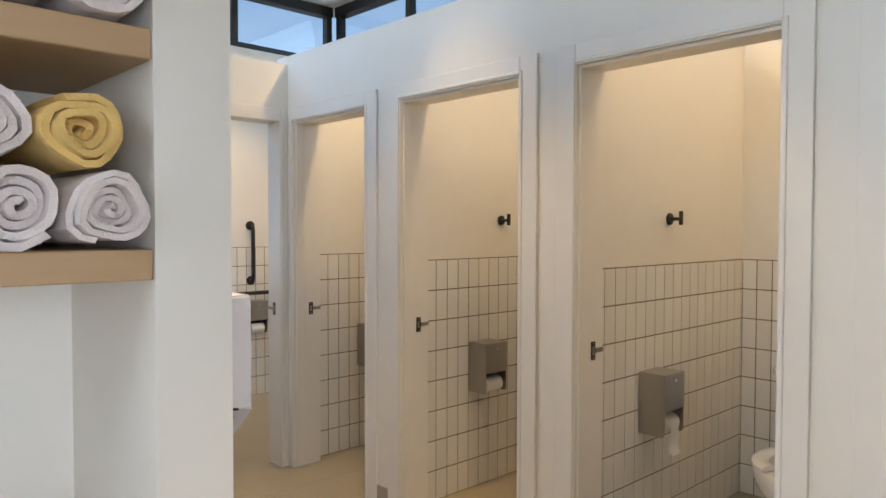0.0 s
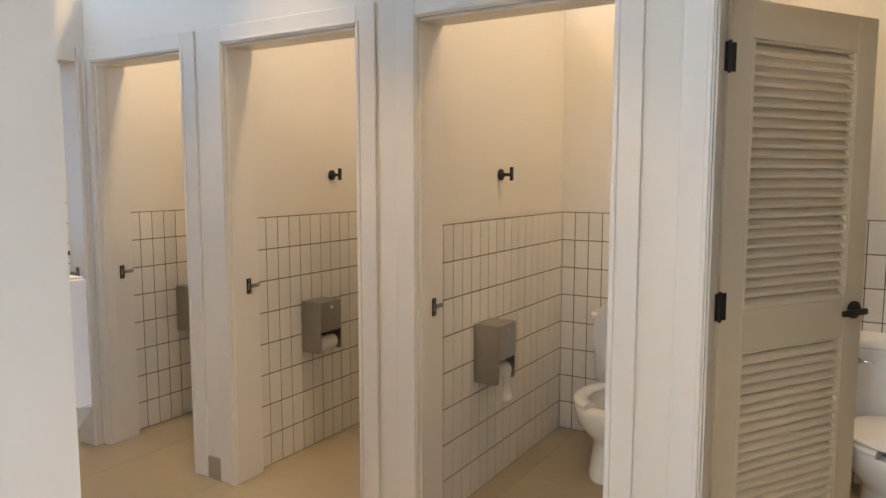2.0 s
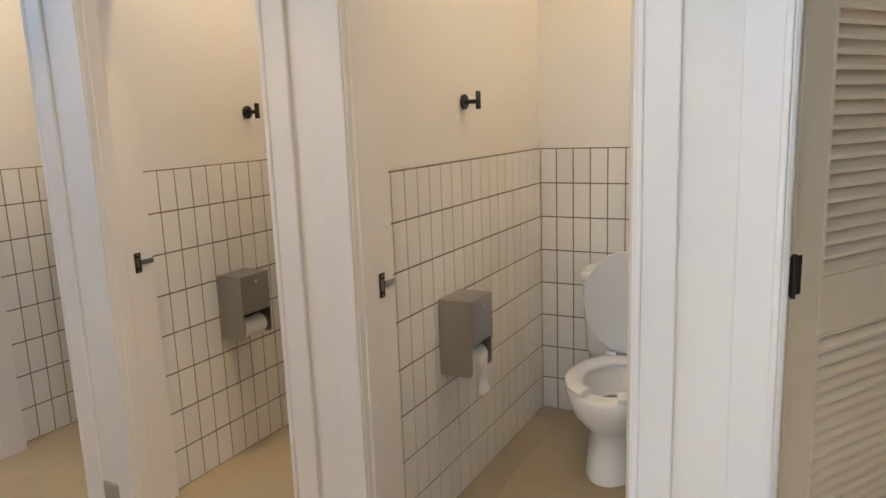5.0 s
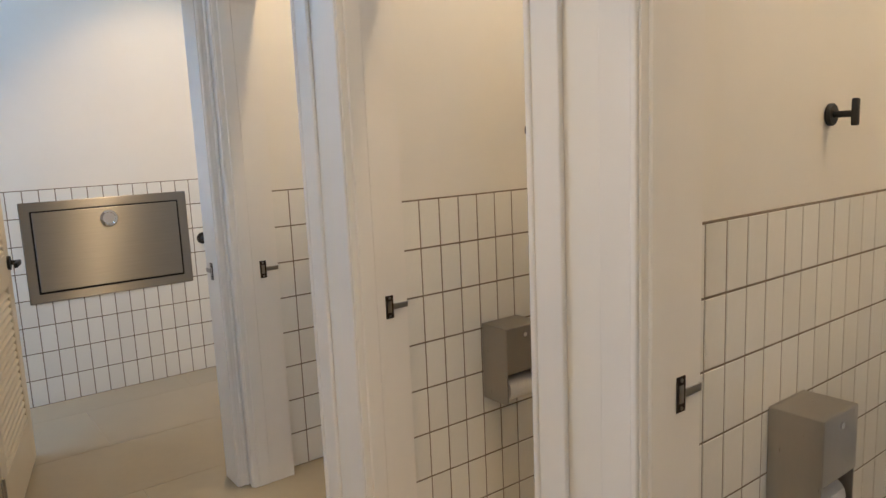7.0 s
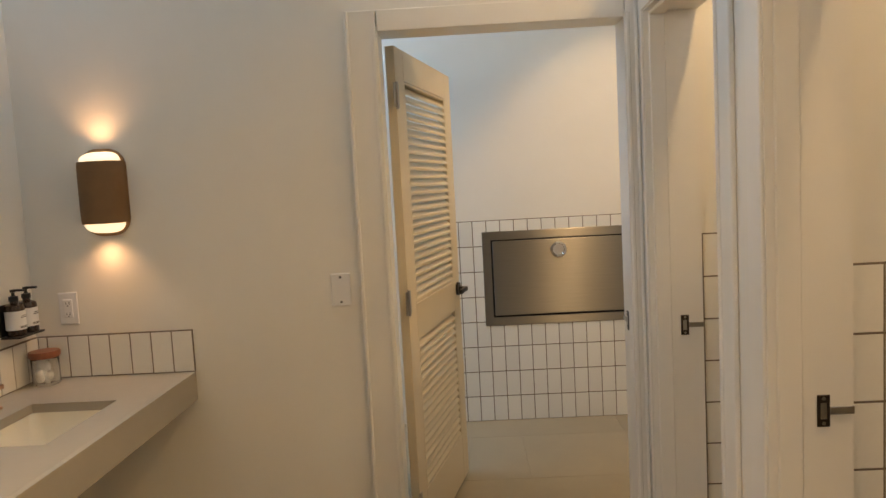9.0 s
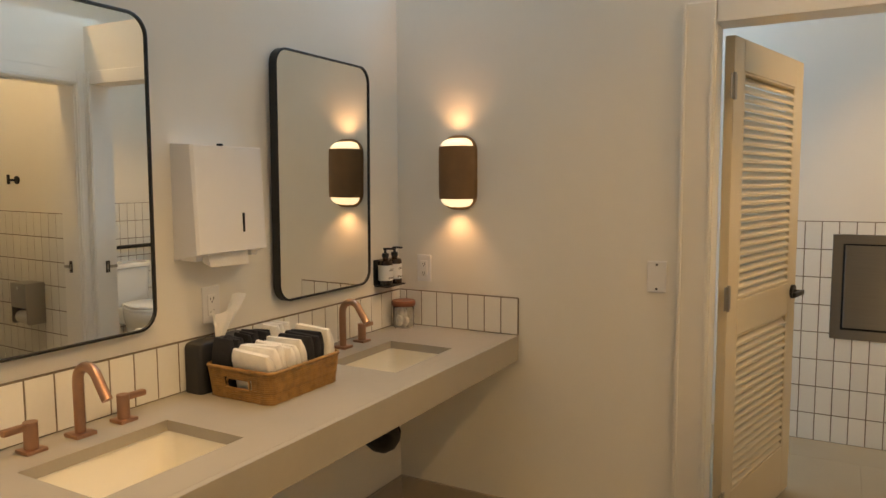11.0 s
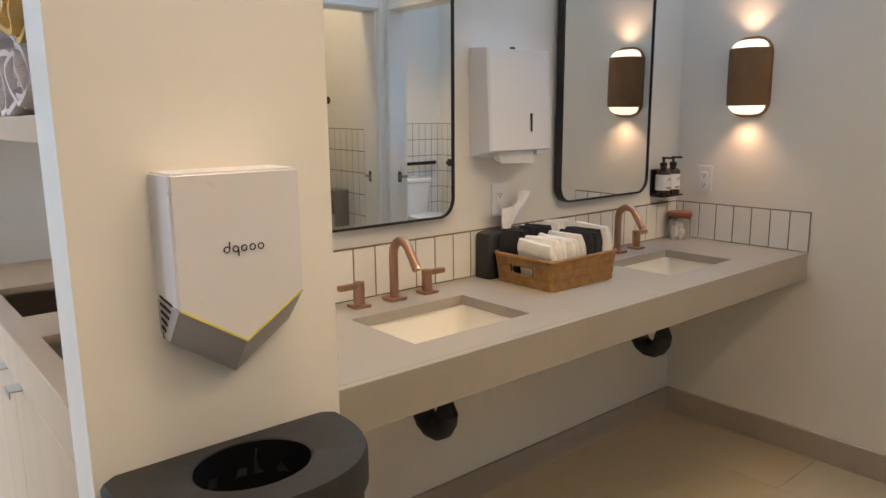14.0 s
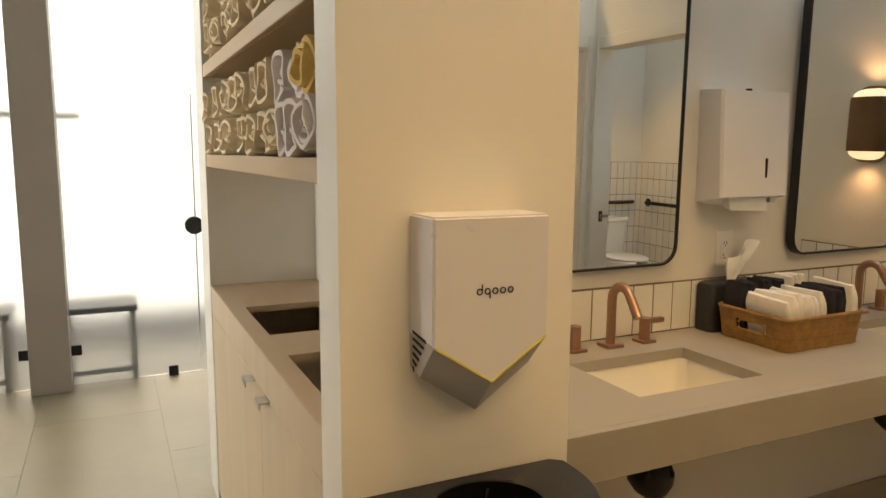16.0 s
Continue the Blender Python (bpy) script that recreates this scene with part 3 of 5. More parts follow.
def toilet(at, lid_up, label, handle=True):
    t = thing("toilet", label, "toilet", "toilets", at)
    bm = B()
    rings = []
    for z, w, l, y0 in ((0.0, 0.118, 0.45, -0.165), (0.025, 0.119, 0.45, -0.165), (0.09, 0.112, 0.425, -0.17), (0.165, 0.110, 0.405, -0.175), (0.195, 0.120, 0.42, -0.178), (0.225, 0.142, 0.452, -0.18), (0.265, 0.168, 0.482, -0.183), (0.315, 0.184, 0.50, -0.185), (0.345, 0.187, 0.504, -0.185), (0.358, 0.186, 0.502, -0.185), (0.365, 0.180, 0.492, -0.19)):
        rings.append([(x, y, z) for x, y in egg(w, l, y0)])
    for z, w, l, y0 in ((0.365, 0.125, 0.375, -0.245), (0.35, 0.118, 0.355, -0.255), (0.27, 0.095, 0.26, -0.30), (0.20, 0.05, 0.12, -0.36)):
        rings.append([(x, y, z) for x, y in egg(w, l, y0)])
    loft(bm, rings)
    part("bowl", bm, CERAMIC, t, "", True)
    bm = B()
    box(bm, -0.115, 0.115, -0.26, -0.02, 0.22, 0.366, 0.02, 3)
    part("shelf_neck", bm, CERAMIC, t, "", True)
    bm = B()
    rings = []
    for z, w, d in ((0.366, 0.19, 0.15), (0.386, 0.20, 0.165), (0.60, 0.212, 0.178), (0.695, 0.215, 0.18)):
        rings.append([(x, y - 0.105, z) for x, y in rounded(2 * w, d, 0.045, 5)])
    loft(bm, rings)
    part("tank", bm, CERAMIC, t, "", True)
    bm = B()
    rings = [[(x, y - 0.107, z) for x, y in rounded(w, d, 0.05, 5)] for z, w, d in ((0.697, 0.440, 0.192), (0.702, 0.452, 0.204), (0.725, 0.456, 0.208), (0.738, 0.440, 0.192))]
    loft(bm, rings)
    part("tank_lid", bm, CERAMIC, t, "", True)
    if handle:
        bm = B()
        cyl(bm, (-0.15, -0.195, 0.64), (-0.15, -0.212, 0.64), 0.014, seg=16)
        box(bm, -0.16, -0.085, -0.222, -0.210, 0.633, 0.647, 0.004, 2)
        part("flush_lever", bm, CHROME, t, "chrome flush lever", True)
    bm = B()
    loft(bm, [[(x, y, z) for x, y in egg(0.088, 0.24, -0.305)] for z in (0.255, 0.256)])
    part("water", bm, WATER, t, "still water in the bowl")
    # open-front seat
    bm = B()
    n, outer, inner = 30, [], []
    for i in range(n + 1):
        a = radians(-68 + (316) * i / n)
        c, s = math.cos(a), math.sin(a)
        outer.append((0.188 * c, -0.435 + 0.255 * s))
        inner.append((0.118 * c, -0.435 + 0.168 * s))
    rings = []
    for (xo, yo), (xi, yi) in zip(outer, inner):
        mx, my = (xo + xi) / 2, (yo + yi) / 2
        rings.append([(xo, yo, 0.368), (xo, yo, 0.382), ((xo * 0.8 + xi * 0.2), (yo * 0.8 + yi * 0.2), 0.392), (mx, my, 0.393), (xi * 0.85 + xo * 0.15, yi * 0.85 + yo * 0.15, 0.388), (xi, yi, 0.376), (xi, yi, 0.368)])
    loft(bm, rings)
    part("seat", bm, SEAT, t, "white plastic open-front seat", True)
    bm = B()
    ring = [(x, y + 0.0) for x, y in egg(0.188, 0.455, 0.0)]
    def lid_ring(sc, z):
        return [(x * sc, (y + 0.22) * sc - 0.22, z) for x, y in ring]
    loft(bm, [lid_ring(0.985, 0.0), lid_ring(1.0, 0.006), lid_ring(0.985, 0.014), lid_ring(0.9, 0.019)])
    lid = part("lid", bm, SEAT, t, "white plastic lid", True)
    lid.matrix_local = pose(0, -0.215, 0.397, -83 if lid_up else 0)
    for x in (-0.075, 0.075):
        bm = B()
        cyl(bm, (x - 0.022, -0.21, 0.389), (x + 0.022, -0.21, 0.389), 0.013, seg=12)
        part("seat_hinge", bm, SEAT, t, "", True)
    return t
toilet(pose(2.502, Y_NORTH - 0.03, 0), True, "white two-piece toilet with its lid raised")
toilet(pose(3.66, Y_NORTH - 0.002, 0), False, "white two-piece toilet behind the half-open door")
toilet(pose(-1.27, Y_NORTH - 0.002, 0), False, "white two-piece toilet with its lid closed", False)

def paper_holder(at, tail, label):
    d = thing("toilet_paper_dispenser", label, "paper dispenser", "toilet paper dispensers", at)
    w, dep, h = 0.165, 0.125, 0.268
    bm = B()
    box(bm, 0, 0.004, 0, w, -h, 0)
    box(bm, 0.004, dep, 0, w, -0.006, 0, 0.002, 1)
    for y0 in (0.0, w - 0.004):
        prism(bm, [(0.004, -h), (dep - 0.012, -h), (dep - 0.001, -h + 0.011), (dep - 0.001, -0.004), (0.004, -0.004)], 1, y0, y0 + 0.004)
    part("body", bm, STEEL_V, d)
    bm = B()
    box(bm, dep - 0.002, dep + 0.002, 0.0, w, -0.158, 0.0, 0.0015, 1)
    part("front_cover", bm, STEEL_V, d, "satin stainless front cover")
    # Black filler blocks draw the shade behind the cover and above the roll.
    bm = B()
    box(bm, 0.004, 0.020, 0.004, w - 0.004, -h + 0.002, -0.007)
    box(bm, 0.020, dep * 0.72, 0.005, w - 0.005, -0.172, -0.008)
    part("inner_recess_shade", bm, DARK, d, "black blocks that paint the shade inside the dispenser")
    bm = B()
    cyl(bm, (dep + 0.002, w * 0.5, -0.03), (dep + 0.006, w * 0.5, -0.03), 0.008, seg=16)
    part("lock", bm, CHROME, d, "small round chrome lock", True)
    bm = B()
    cyl(bm, (dep * 0.62, 0.022, -0.226), (dep * 0.62, w - 0.022, -0.226), 0.040, seg=28)
    part("paper_roll", bm, PAPER, d, "white toilet paper roll", True)
    if tail:
        bm = B()
        rows = []
        for k in range(12):
            u = k / 11
            z = -0.20 - 0.155 * u
            wob = 0.006 * math.sin(u * 7)
            half = 0.040 + 0.016 * u * u - 0.012 * math.sin(u * 3.1)
            rows.append([(dep * 0.62 + 0.041 + wob + 0.010 * math.sin(6.28 * j / 8 + 3 * u) * u, w * 0.52 - half + 2 * half * j / 8, z - 0.006 * math.sin(j * 1.9) * (u > 0.9)) for j in range(9)])
        loft(bm, rows + [[(x - 0.0012, y, z) for x, y, z in r] for r in rows[::-1]] + [rows[0]], closed=False, caps=False)
        part("paper_tail", bm, PAPER, d, "hanging tail of white paper", True)
    return d
paper_holder(pose(2.036, 2.785, 0.792), True, "stainless steel dispenser with a long tail of paper")
h2 = paper_holder(pose(1.005, 2.785, 0.80), False, "stainless steel toilet paper dispenser on white tile")
copy_thing(h2, pose(0.001, 2.785, 0.80))
copy_thing(h2, pose(X_WEST + 0.001, 2.90, 0.805))

def hook(at):
    k = thing("robe_hook", "matte black wall hook with a round rose", "hook", "robe hooks", at)
    bm = B()
    lathe(bm, [(0.027, 0.0), (0.027, 0.008), (0.024, 0.011)], (0, 0, 0), 24)
    r = part("rose", bm, BLACK, k, "", True)
    r.matrix_local = pose(0, 0, 0, 0, 90)
    bm = B()
    cyl(bm, (0.008, 0, 0), (0.06, 0, 0), 0.008, seg=14)
    part("stem", bm, BLACK, k, "", True)
    bm = B()
    box(bm, 0.052, 0.066, -0.010, 0.010, -0.028, 0.036, 0.004, 2)
    part("bar", bm, BLACK, k, "", True)
    return k
k1 = hook(pose(2.025, 3.05, 1.457))
for xx, yy in ((0.994, 3.05), (-0.010, 3.05)):
    copy_thing(k1, pose(xx, yy, 1.457))

def grab_bar(at, length, label):
    g = thing("grab_bar", label, "grab bar", "grab bars", at)
    for u in (0, length):
        bm = B()
        cyl(bm, (u, 0, 0), (u, -0.012, 0), 0.038, seg=26)
        part("flange", bm, BLACK, g, "", True)
    bm = B()
    r = 0.035
    pts = [(0, -0.008, 0)] + [(r - r * math.cos(a), -0.022 - r * math.sin(a), 0) for a in (0, 0.4, 0.8, 1.2, 1.57)]
    pts += [(length - p[0], p[1], p[2]) for p in pts[::-1]]
    tube(bm, pts, 0.0165, 14)
    part("bar", bm, BLACK, g, "", True)
    return g
grab_bar(pose(X_WEST + 0.001, 2.74, 0.868, 0, 0, 90) @ Matrix.Identity(4), 0.92, "matte black horizontal grab bar on white tile")
grab_bar(pose(X_WEST + 0.001, 2.972, 0.97, 0, 0, 90) @ pose(0, 0, 0, 0, -90, 0), 0.46, "matte black vertical grab bar beside the toilet")
grab_bar(pose(-1.66, Y_NORTH - 0.001, 0.868), 0.62, "matte black grab bar behind the toilet")

def changing_station():
    c = thing("changing_station", "brushed stainless recessed baby changing station, closed", "changing table", "", pose(X_WEST, 2.192, 0.89))
    w, h = 0.925, 0.582
    bm = B()
    f = 0.052
    def edge(x, m):
        return [(x, y, z) for y, z in rounded(w - 2 * m, h - 2 * m, 0.004, 2)]
    loft(bm, [edge(0.0, 0.0), edge(0.013, 0.0), edge(0.016, 0.003), edge(0.016, f - 0.002), edge(0.014, f), edge(0.0, f)], caps=False)
    part("flange", bm, STEEL, c)
    # Black sheet set nearly flush, so the gap's shade is painted in.
    bm = B()
    box(bm, 0.0, 0.0125, -w / 2 + f, w / 2 - f, -h / 2 + f, h / 2 - f)
    part("gap_shadow", bm, DARK, c, "black backing that paints the shade in the gap round the panel")
    bm = B()
    box(bm, 0.004, 0.022, -w / 2 + f + 0.010, w / 2 - f - 0.010, -h / 2 + f + 0.013, h / 2 - f - 0.008, 0.003, 2)
    part("door_panel", bm, STEEL, c, "brushed stainless fold-down panel")
    bm = B()
    lathe(bm, [(0.048, 0.0), (0.048, 0.004), (0.036, 0.006), (0.034, 0.002), (0.02, 0.001)], (0, 0, 0), 30)
    k = part("finger_cup", bm, CHROME, c, "polished round finger cup", True)
    k.matrix_local = pose(0.022, 0.0, 0.165, 0, 90, 0)
changing_station()

# ---- vanity ----
SINKS = ((1.648, 0.404), (0.545, 0.404))
SY0, SY1 = 0.178, 0.462
YC = 0.595
bm = B()
t0 = CTOP - 0.03
us = [0.002, SINKS[1][0] - 0.202, SINKS[1][0] + 0.202, SINKS[0][0] - 0.202, SINKS[0][0] + 0.202, X_STUB0 - 0.002]
slab(bm, us, [0.002, SY0, SY1, YC - 0.02], lambda i, j: i % 2 == 1 and j == 1, t0, CTOP, lambda u, v, w: (u, v, w))
counter = thing("vanity_counter", "thick grey concrete-look floating counter with two basins", "counter")
part("countertop", bm, COUNTER, counter)
bm = B()
box(bm, 0.002, X_STUB0 - 0.002, YC - 0.0205, YC, CTOP - 0.108, CTOP, 0.002, 2)
part("apron", bm, COUNTER, counter)
bm = B()
vs = [0.002] + [SINKS[1][0] - 0.22, SINKS[1][0] + 0.22, SINKS[0][0] - 0.22, SINKS[0][0] + 0.22, X_STUB0 - 0.002]
slab(bm, vs, [0.002, SY0 - 0.02, SY1 + 0.02, YC - 0.022], lambda i, j: i % 2 == 1 and j == 1, CTOP - 0.106, CTOP - 0.094, lambda u, v, w: (u, v, w))
part("underside_panel", bm, COUNTER, counter)

def basin(cx):
    s = thing("sink_basin", "cream undermount rectangular basin in the grey counter", "sink", "basins", Matrix.Translation((cx, (SY0 + SY1) / 2, t0)))
    w, d = 0.404 + 0.016, SY1 - SY0 + 0.016
    bm = B()
    prof = ((-0.0005, -0.012, 0.03), (-0.0005, 0.004, 0.03), (-0.03, 0.008, 0.032), (-0.105, 0.016, 0.036), (-0.124, 0.024, 0.04), (-0.132, 0.040, 0.04), (-0.136, 0.085, 0.03), (-0.139, 0.128, 0.01))
    loft(bm, [[(x, y, z) for x, y in rounded(w - 2 * m, d - 2 * m, r, 6)] for z, m, r in prof], caps=False)
    bmesh.ops.contextual_create(bm, geom=[e for e in bm.edges if e.is_boundary and all(v.co.z < -0.13 for v in e.verts)])
    part("bowl", bm, CREAM, s, "", True)
    bm = B()
    lathe(bm, [(0.022, -0.139), (0.022, -0.136), (0.016, -0.135)], (0, 0.0, 0), 20)
    part("drain", bm, COPPER, s, "copper drain ring", True)
for cx, _ in SINKS:
    basin(cx)

def faucet(cx):
    f = thing("faucet", "satin copper widespread tap with paddle handles", "tap", "copper taps", Matrix.Translation((cx, 0.082, CTOP)))
    bm = B()
    box(bm, -0.028, 0.028, -0.028, 0.028, 0, 0.010, 0.002, 2)
    part("spout_base", bm, COPPER, f, "", True)
    bm = B()
    pts = [(0, 0, 0.008), (0, 0, 0.06), (0, 0, 0.135)]
    r = 0.042
    for k in range(1, 10):
        a = math.pi * 0.86 * k / 9
        pts.append((0, r - r * math.cos(a), 0.142 + r * 1.0 * math.sin(a)))
    e = Vector(pts[-1]) - Vector(pts[-2])
    pts.append(tuple(Vector(pts[-1]) + e.normalized() * 0.062))
    tube(bm, pts, 0.0135, 16)
    part("spout", bm, COPPER, f, "", True)
    for sx in (-1, 1):
        x = sx * 0.126
        bm = B()
        box(bm, x - 0.026, x + 0.026, -0.026, 0.026, 0, 0.009, 0.002, 2)
        cyl(bm, (x, 0, 0.008), (x, 0, 0.074), 0.0165, seg=20)
        part("handle_body", bm, COPPER, f, "", True)
        bm = B()
        box(bm, min(x, x + sx * 0.068), max(x, x + sx * 0.068), -0.010, 0.010, 0.056, 0.072, 0.003, 2)
        part("handle_paddle", bm, COPPER, f, "", True)
faucet(1.634)
faucet(0.535)

def drain_trap(cx):
    p = thing("drain_trap_cover", "black insulated drain trap hanging under the counter", "drain pipe", "drain traps", Matrix.Translation((cx, 0.30, 0)))
    bm = B()
    tube(bm, [(0, 0, 0.72), (0, 0, 0.53)] + [(0, -0.055 + 0.055 * math.cos(a), 0.525 - 0.055 * math.sin(a)) for a in (0.3, 0.8, 1.3, 1.8, 2.3, 2.8, 3.14)] + [(0, -0.11, 0.58), (0, -0.13, 0.61), (0, -0.29, 0.62)], 0.034, 20)
    part("insulation", bm, BINBLACK, p, "", True)
    bm = B()
    cyl(bm, (0.0, 0.0, 0.70), (0.0, 0.0, 0.735), 0.022, seg=16)
    tube(bm, [(0.045, -0.05, 0.66), (0.05, -0.10, 0.645), (0.05, -0.20, 0.64), (0.05, -0.285, 0.64)], 0.017, 12)
    part("tailpiece", bm, WHITEPLASTIC, p, "white plastic tailpiece", True)
drain_trap(1.618)
drain_trap(0.525)

def framed_mirror(x0, x1, yaw):
    z0, z1 = 1.05, 1.945
    m = thing("framed_mirror", "rounded rectangular mirror in a thin black frame", "mirror", "vanity mirrors", pose((x0 + x1) / 2, 0.0, (z0 + z1) / 2))
    w, h = x1 - x0, z1 - z0
    bm = B()
    o = rounded(w, h, 0.062, 8)
    i = rounded(w - 0.014, h - 0.014, 0.056, 8)
    loft(bm, [[(x, 0.001, z) for x, z in o], [(x, 0.030, z) for x, z in o], [(x, 0.0315, z) for x, z in rounded(w - 0.004, h - 0.004, 0.06, 8)], [(x, 0.0315, z) for x, z in i], [(x, 0.024, z) for x, z in i]], caps=False)
    m.matrix_world = pose((x0 + x1) / 2, 0.004 + 0.004 * yaw, (z0 + z1) / 2, -0.5, 0, yaw)
    part("frame", bm, BLACK, m, "thin matte black frame", True)
    bm = B()
    prism(bm, rounded(w - 0.012, h - 0.012, 0.057, 8), 1, 0.004, 0.026)
    part("glass", bm, MIRROR, m, "silvered mirror glass")
framed_mirror(1.345, 1.918, 0.0)
framed_mirror(0.266, 0.839, 1.0)

def towel_dispenser():
    d = thing("paper_towel_dispenser", "white wall-mounted paper towel dispenser", "paper dispenser", "", pose(1.107, 0.0, 1.41))
    w, dep = 0.292, 0.105
    bm = B()
    loft(bm, [[(-w / 2, 0.001, -0.17), (w / 2, 0.001, -0.17), (w / 2, dep - 0.006, -0.15), (w / 2 - 0.008, dep, -0.148), (-w / 2 + 0.008, dep, -0.148), (-w / 2, dep - 0.006, -0.15)],
              [(-w / 2, 0.001, 0.182), (w / 2, 0.001, 0.182), (w / 2, dep - 0.022, 0.178), (w / 2 - 0.008, dep - 0.014, 0.176), (-w / 2 + 0.008, dep - 0.014, 0.176), (-w / 2, dep - 0.022, 0.178)]])
    part("housing", bm, WHITEPLASTIC, d, "")
    bm = B()
    box(bm, -0.046, -0.041, dep - 0.008, dep + 0.001, -0.09, -0.03)
    part("level_slot", bm, DARK, d, "dark narrow level slot")
    bm = B()
    box(bm, 0.0, 0.016, 0.055, 0.07, 0.178, 0.186, 0.002, 1)
    part("lock", bm, DARK, d)
    bm = B()
    loft(bm, [[(-0.085, 0.03, -0.150), (0.085, 0.03, -0.150), (0.085, 0.075, -0.150), (-0.085, 0.075, -0.150)], [(-0.08, 0.055, -0.185), (0.08, 0.055, -0.182), (0.08, 0.084, -0.192), (-0.08, 0.084, -0.197)]])
    part("paper_towel", bm, PAPER, d, "white paper towel hanging out")
    for x in (-w / 2 + 0.03, w / 2 - 0.03):
        bm = B()
        box(bm, x - 0.015, x + 0.015, 0.01, dep - 0.03, -0.172, -0.150, 0.004, 2)
        part("foot", bm, WHITEPLASTIC, d)
towel_dispenser()

def outlet(at, blank, label):
    o = thing("wall_plate" if blank else "power_outlet", label, "wall plate" if blank else "outlet", "", at)
    bm = B()
    box(bm, -0.036, 0.036, 0.0005, 0.006, -0.06, 0.06, 0.003, 2)
    part("plate", bm, WHITEPLASTIC, o)
    if blank:
        for z in (0.046, -0.046):
            bm = B()
            cyl(bm, (0, 0.005, z), (0, 0.0075, z), 0.0045, seg=12)
            part("screw", bm, DARK, o, "dark screw head")
        return
    bm = B()
    box(bm, -0.018, 0.018, 0.005, 0.009, -0.034, 0.034, 0.002, 1)
    part("receptacle", bm, WHITEPLASTIC, o)
    for zc in (0.020, -0.020):
        for x, hh in ((-0.006, 0.005), (0.006, 0.004)):
            bm = B()
            box(bm, x - 0.0012, x + 0.0012, 0.008, 0.0095, zc - hh, zc + hh)
            part("slot", bm, DARK, o)
        bm = B()
        cyl(bm, (0, 0.008, zc - 0.010), (0, 0.0095, zc - 0.010), 0.0025, seg=10)
        part("ground_hole", bm, DARK, o)
outlet(pose(0.0, 0.137, 1.093, 0, 0, -90), False, "white power outlet above the backsplash corner")
outlet(pose(1.119, 0.0, 1.085), False, "white power outlet between the mirrors")
outlet(pose(0.0, 1.16, 1.113, 0, 0, -90), True, "white blank wall plate with two screws")

def soap_pair():
    s = thing("soap_bracket", "dark wall bracket holding two pump bottles", "soap holder", "", pose(0.135, 0.0, 1.03))
    bm = B()
    box(bm, -0.072, 0.072, 0.001, 0.006, 0.0, 0.11, 0.001, 1)
    box(bm, -0.072, 0.072, 0.006, 0.075, -0.006, 0.0, 0.001, 1)
    part("bracket", bm, BLACK, s)
    for x in (-0.036, 0.036):
        b = thing("soap_bottle", "dark amber pump bottle with a white label", "soap bottle", "soap bottles", pose(0.135 + x, 0.041, 1.031))
        bm = B()
        lathe(bm, [(0.0, 0.0), (0.030, 0.0), (0.032, 0.004), (0.032, 0.098), (0.028, 0.108), (0.013, 0.114), (0.013, 0.124)], (0, 0, 0), 28)
        part("body", bm, AMBER, b, "", True)
        bm = B()
        lathe(bm, [(0.0325, 0.022), (0.0328, 0.022), (0.0328, 0.088), (0.0325, 0.088)], (0, 0, 0), 28)
        part("label", bm, LABEL, b, "white label with dark printed lines", True)
        for k, (z, hw) in enumerate(((0.070, 0.012), (0.064, 0.016), (0.033, 0.02), (0.029, 0.02))):
            bm = B()
            pts = [(0.0333 * math.sin(a), 0.0333 * math.cos(a)) for a in [hw / 0.033 * (q / 4 - 1) for q in range(9)]]
            loft(bm, [[(px, py, z) for px, py in pts], [(px, py, z + 0.0025) for px, py in pts]], closed=False, caps=False)
            part("print_line", bm, INK, b)
        bm = B()
        lathe(bm, [(0.0, 0.122), (0.015, 0.122), (0.015, 0.138), (0.006, 0.140), (0.005, 0.152), (0.009, 0.153), (0.009, 0.162)], (0, 0, 0), 18)
        box(bm, -0.005, 0.005, -0.004, 0.042, 0.155, 0.163, 0.002, 1)
        part("pump", bm, BLACK, b, "black pump head", True)
soap_pair()

def cotton_jar():
    j = thing("cotton_jar", "glass jar of cotton with a red-brown wooden lid", "jar", "", pose(0.082, 0.075, CTOP))
    bm = B()
    lathe(bm, [(0.0, 0.001), (0.044, 0.001), (0.047, 0.006), (0.047, 0.095), (0.0445, 0.098), (0.0435, 0.095), (0.0435, 0.008), (0.0, 0.007)], (0, 0, 0), 32)
    part("jar", bm, JARGLASS, j, "clear glass body", True).visible_shadow = False
    bm = B()
    rnd = random.Random(4)
    for k in range(14):
        a, r = rnd.uniform(0, 6.28), rnd.uniform(0.0, 0.027)
        cx, cy, z = r * math.cos(a), r * math.sin(a), 0.022 + 0.055 * k / 14
        bmesh.ops.create_icosphere(bm, subdivisions=2, radius=rnd.uniform(0.013, 0.016), matrix=Matrix.Translation((cx, cy, z)) @ Matrix.Diagonal((1, 1, 1.3, 1)))
    part("cotton", bm, COTTON, j, "white cotton balls", True)
    bm = B()
    lathe(bm, [(0.0, 0.0985), (0.050, 0.0985), (0.053, 0.103), (0.053, 0.118), (0.050, 0.122), (0.0, 0.124)], (0, 0, 0), 32)
    part("lid", bm, JARWOOD, j, "red-brown turned wooden lid", True)
cotton_jar()

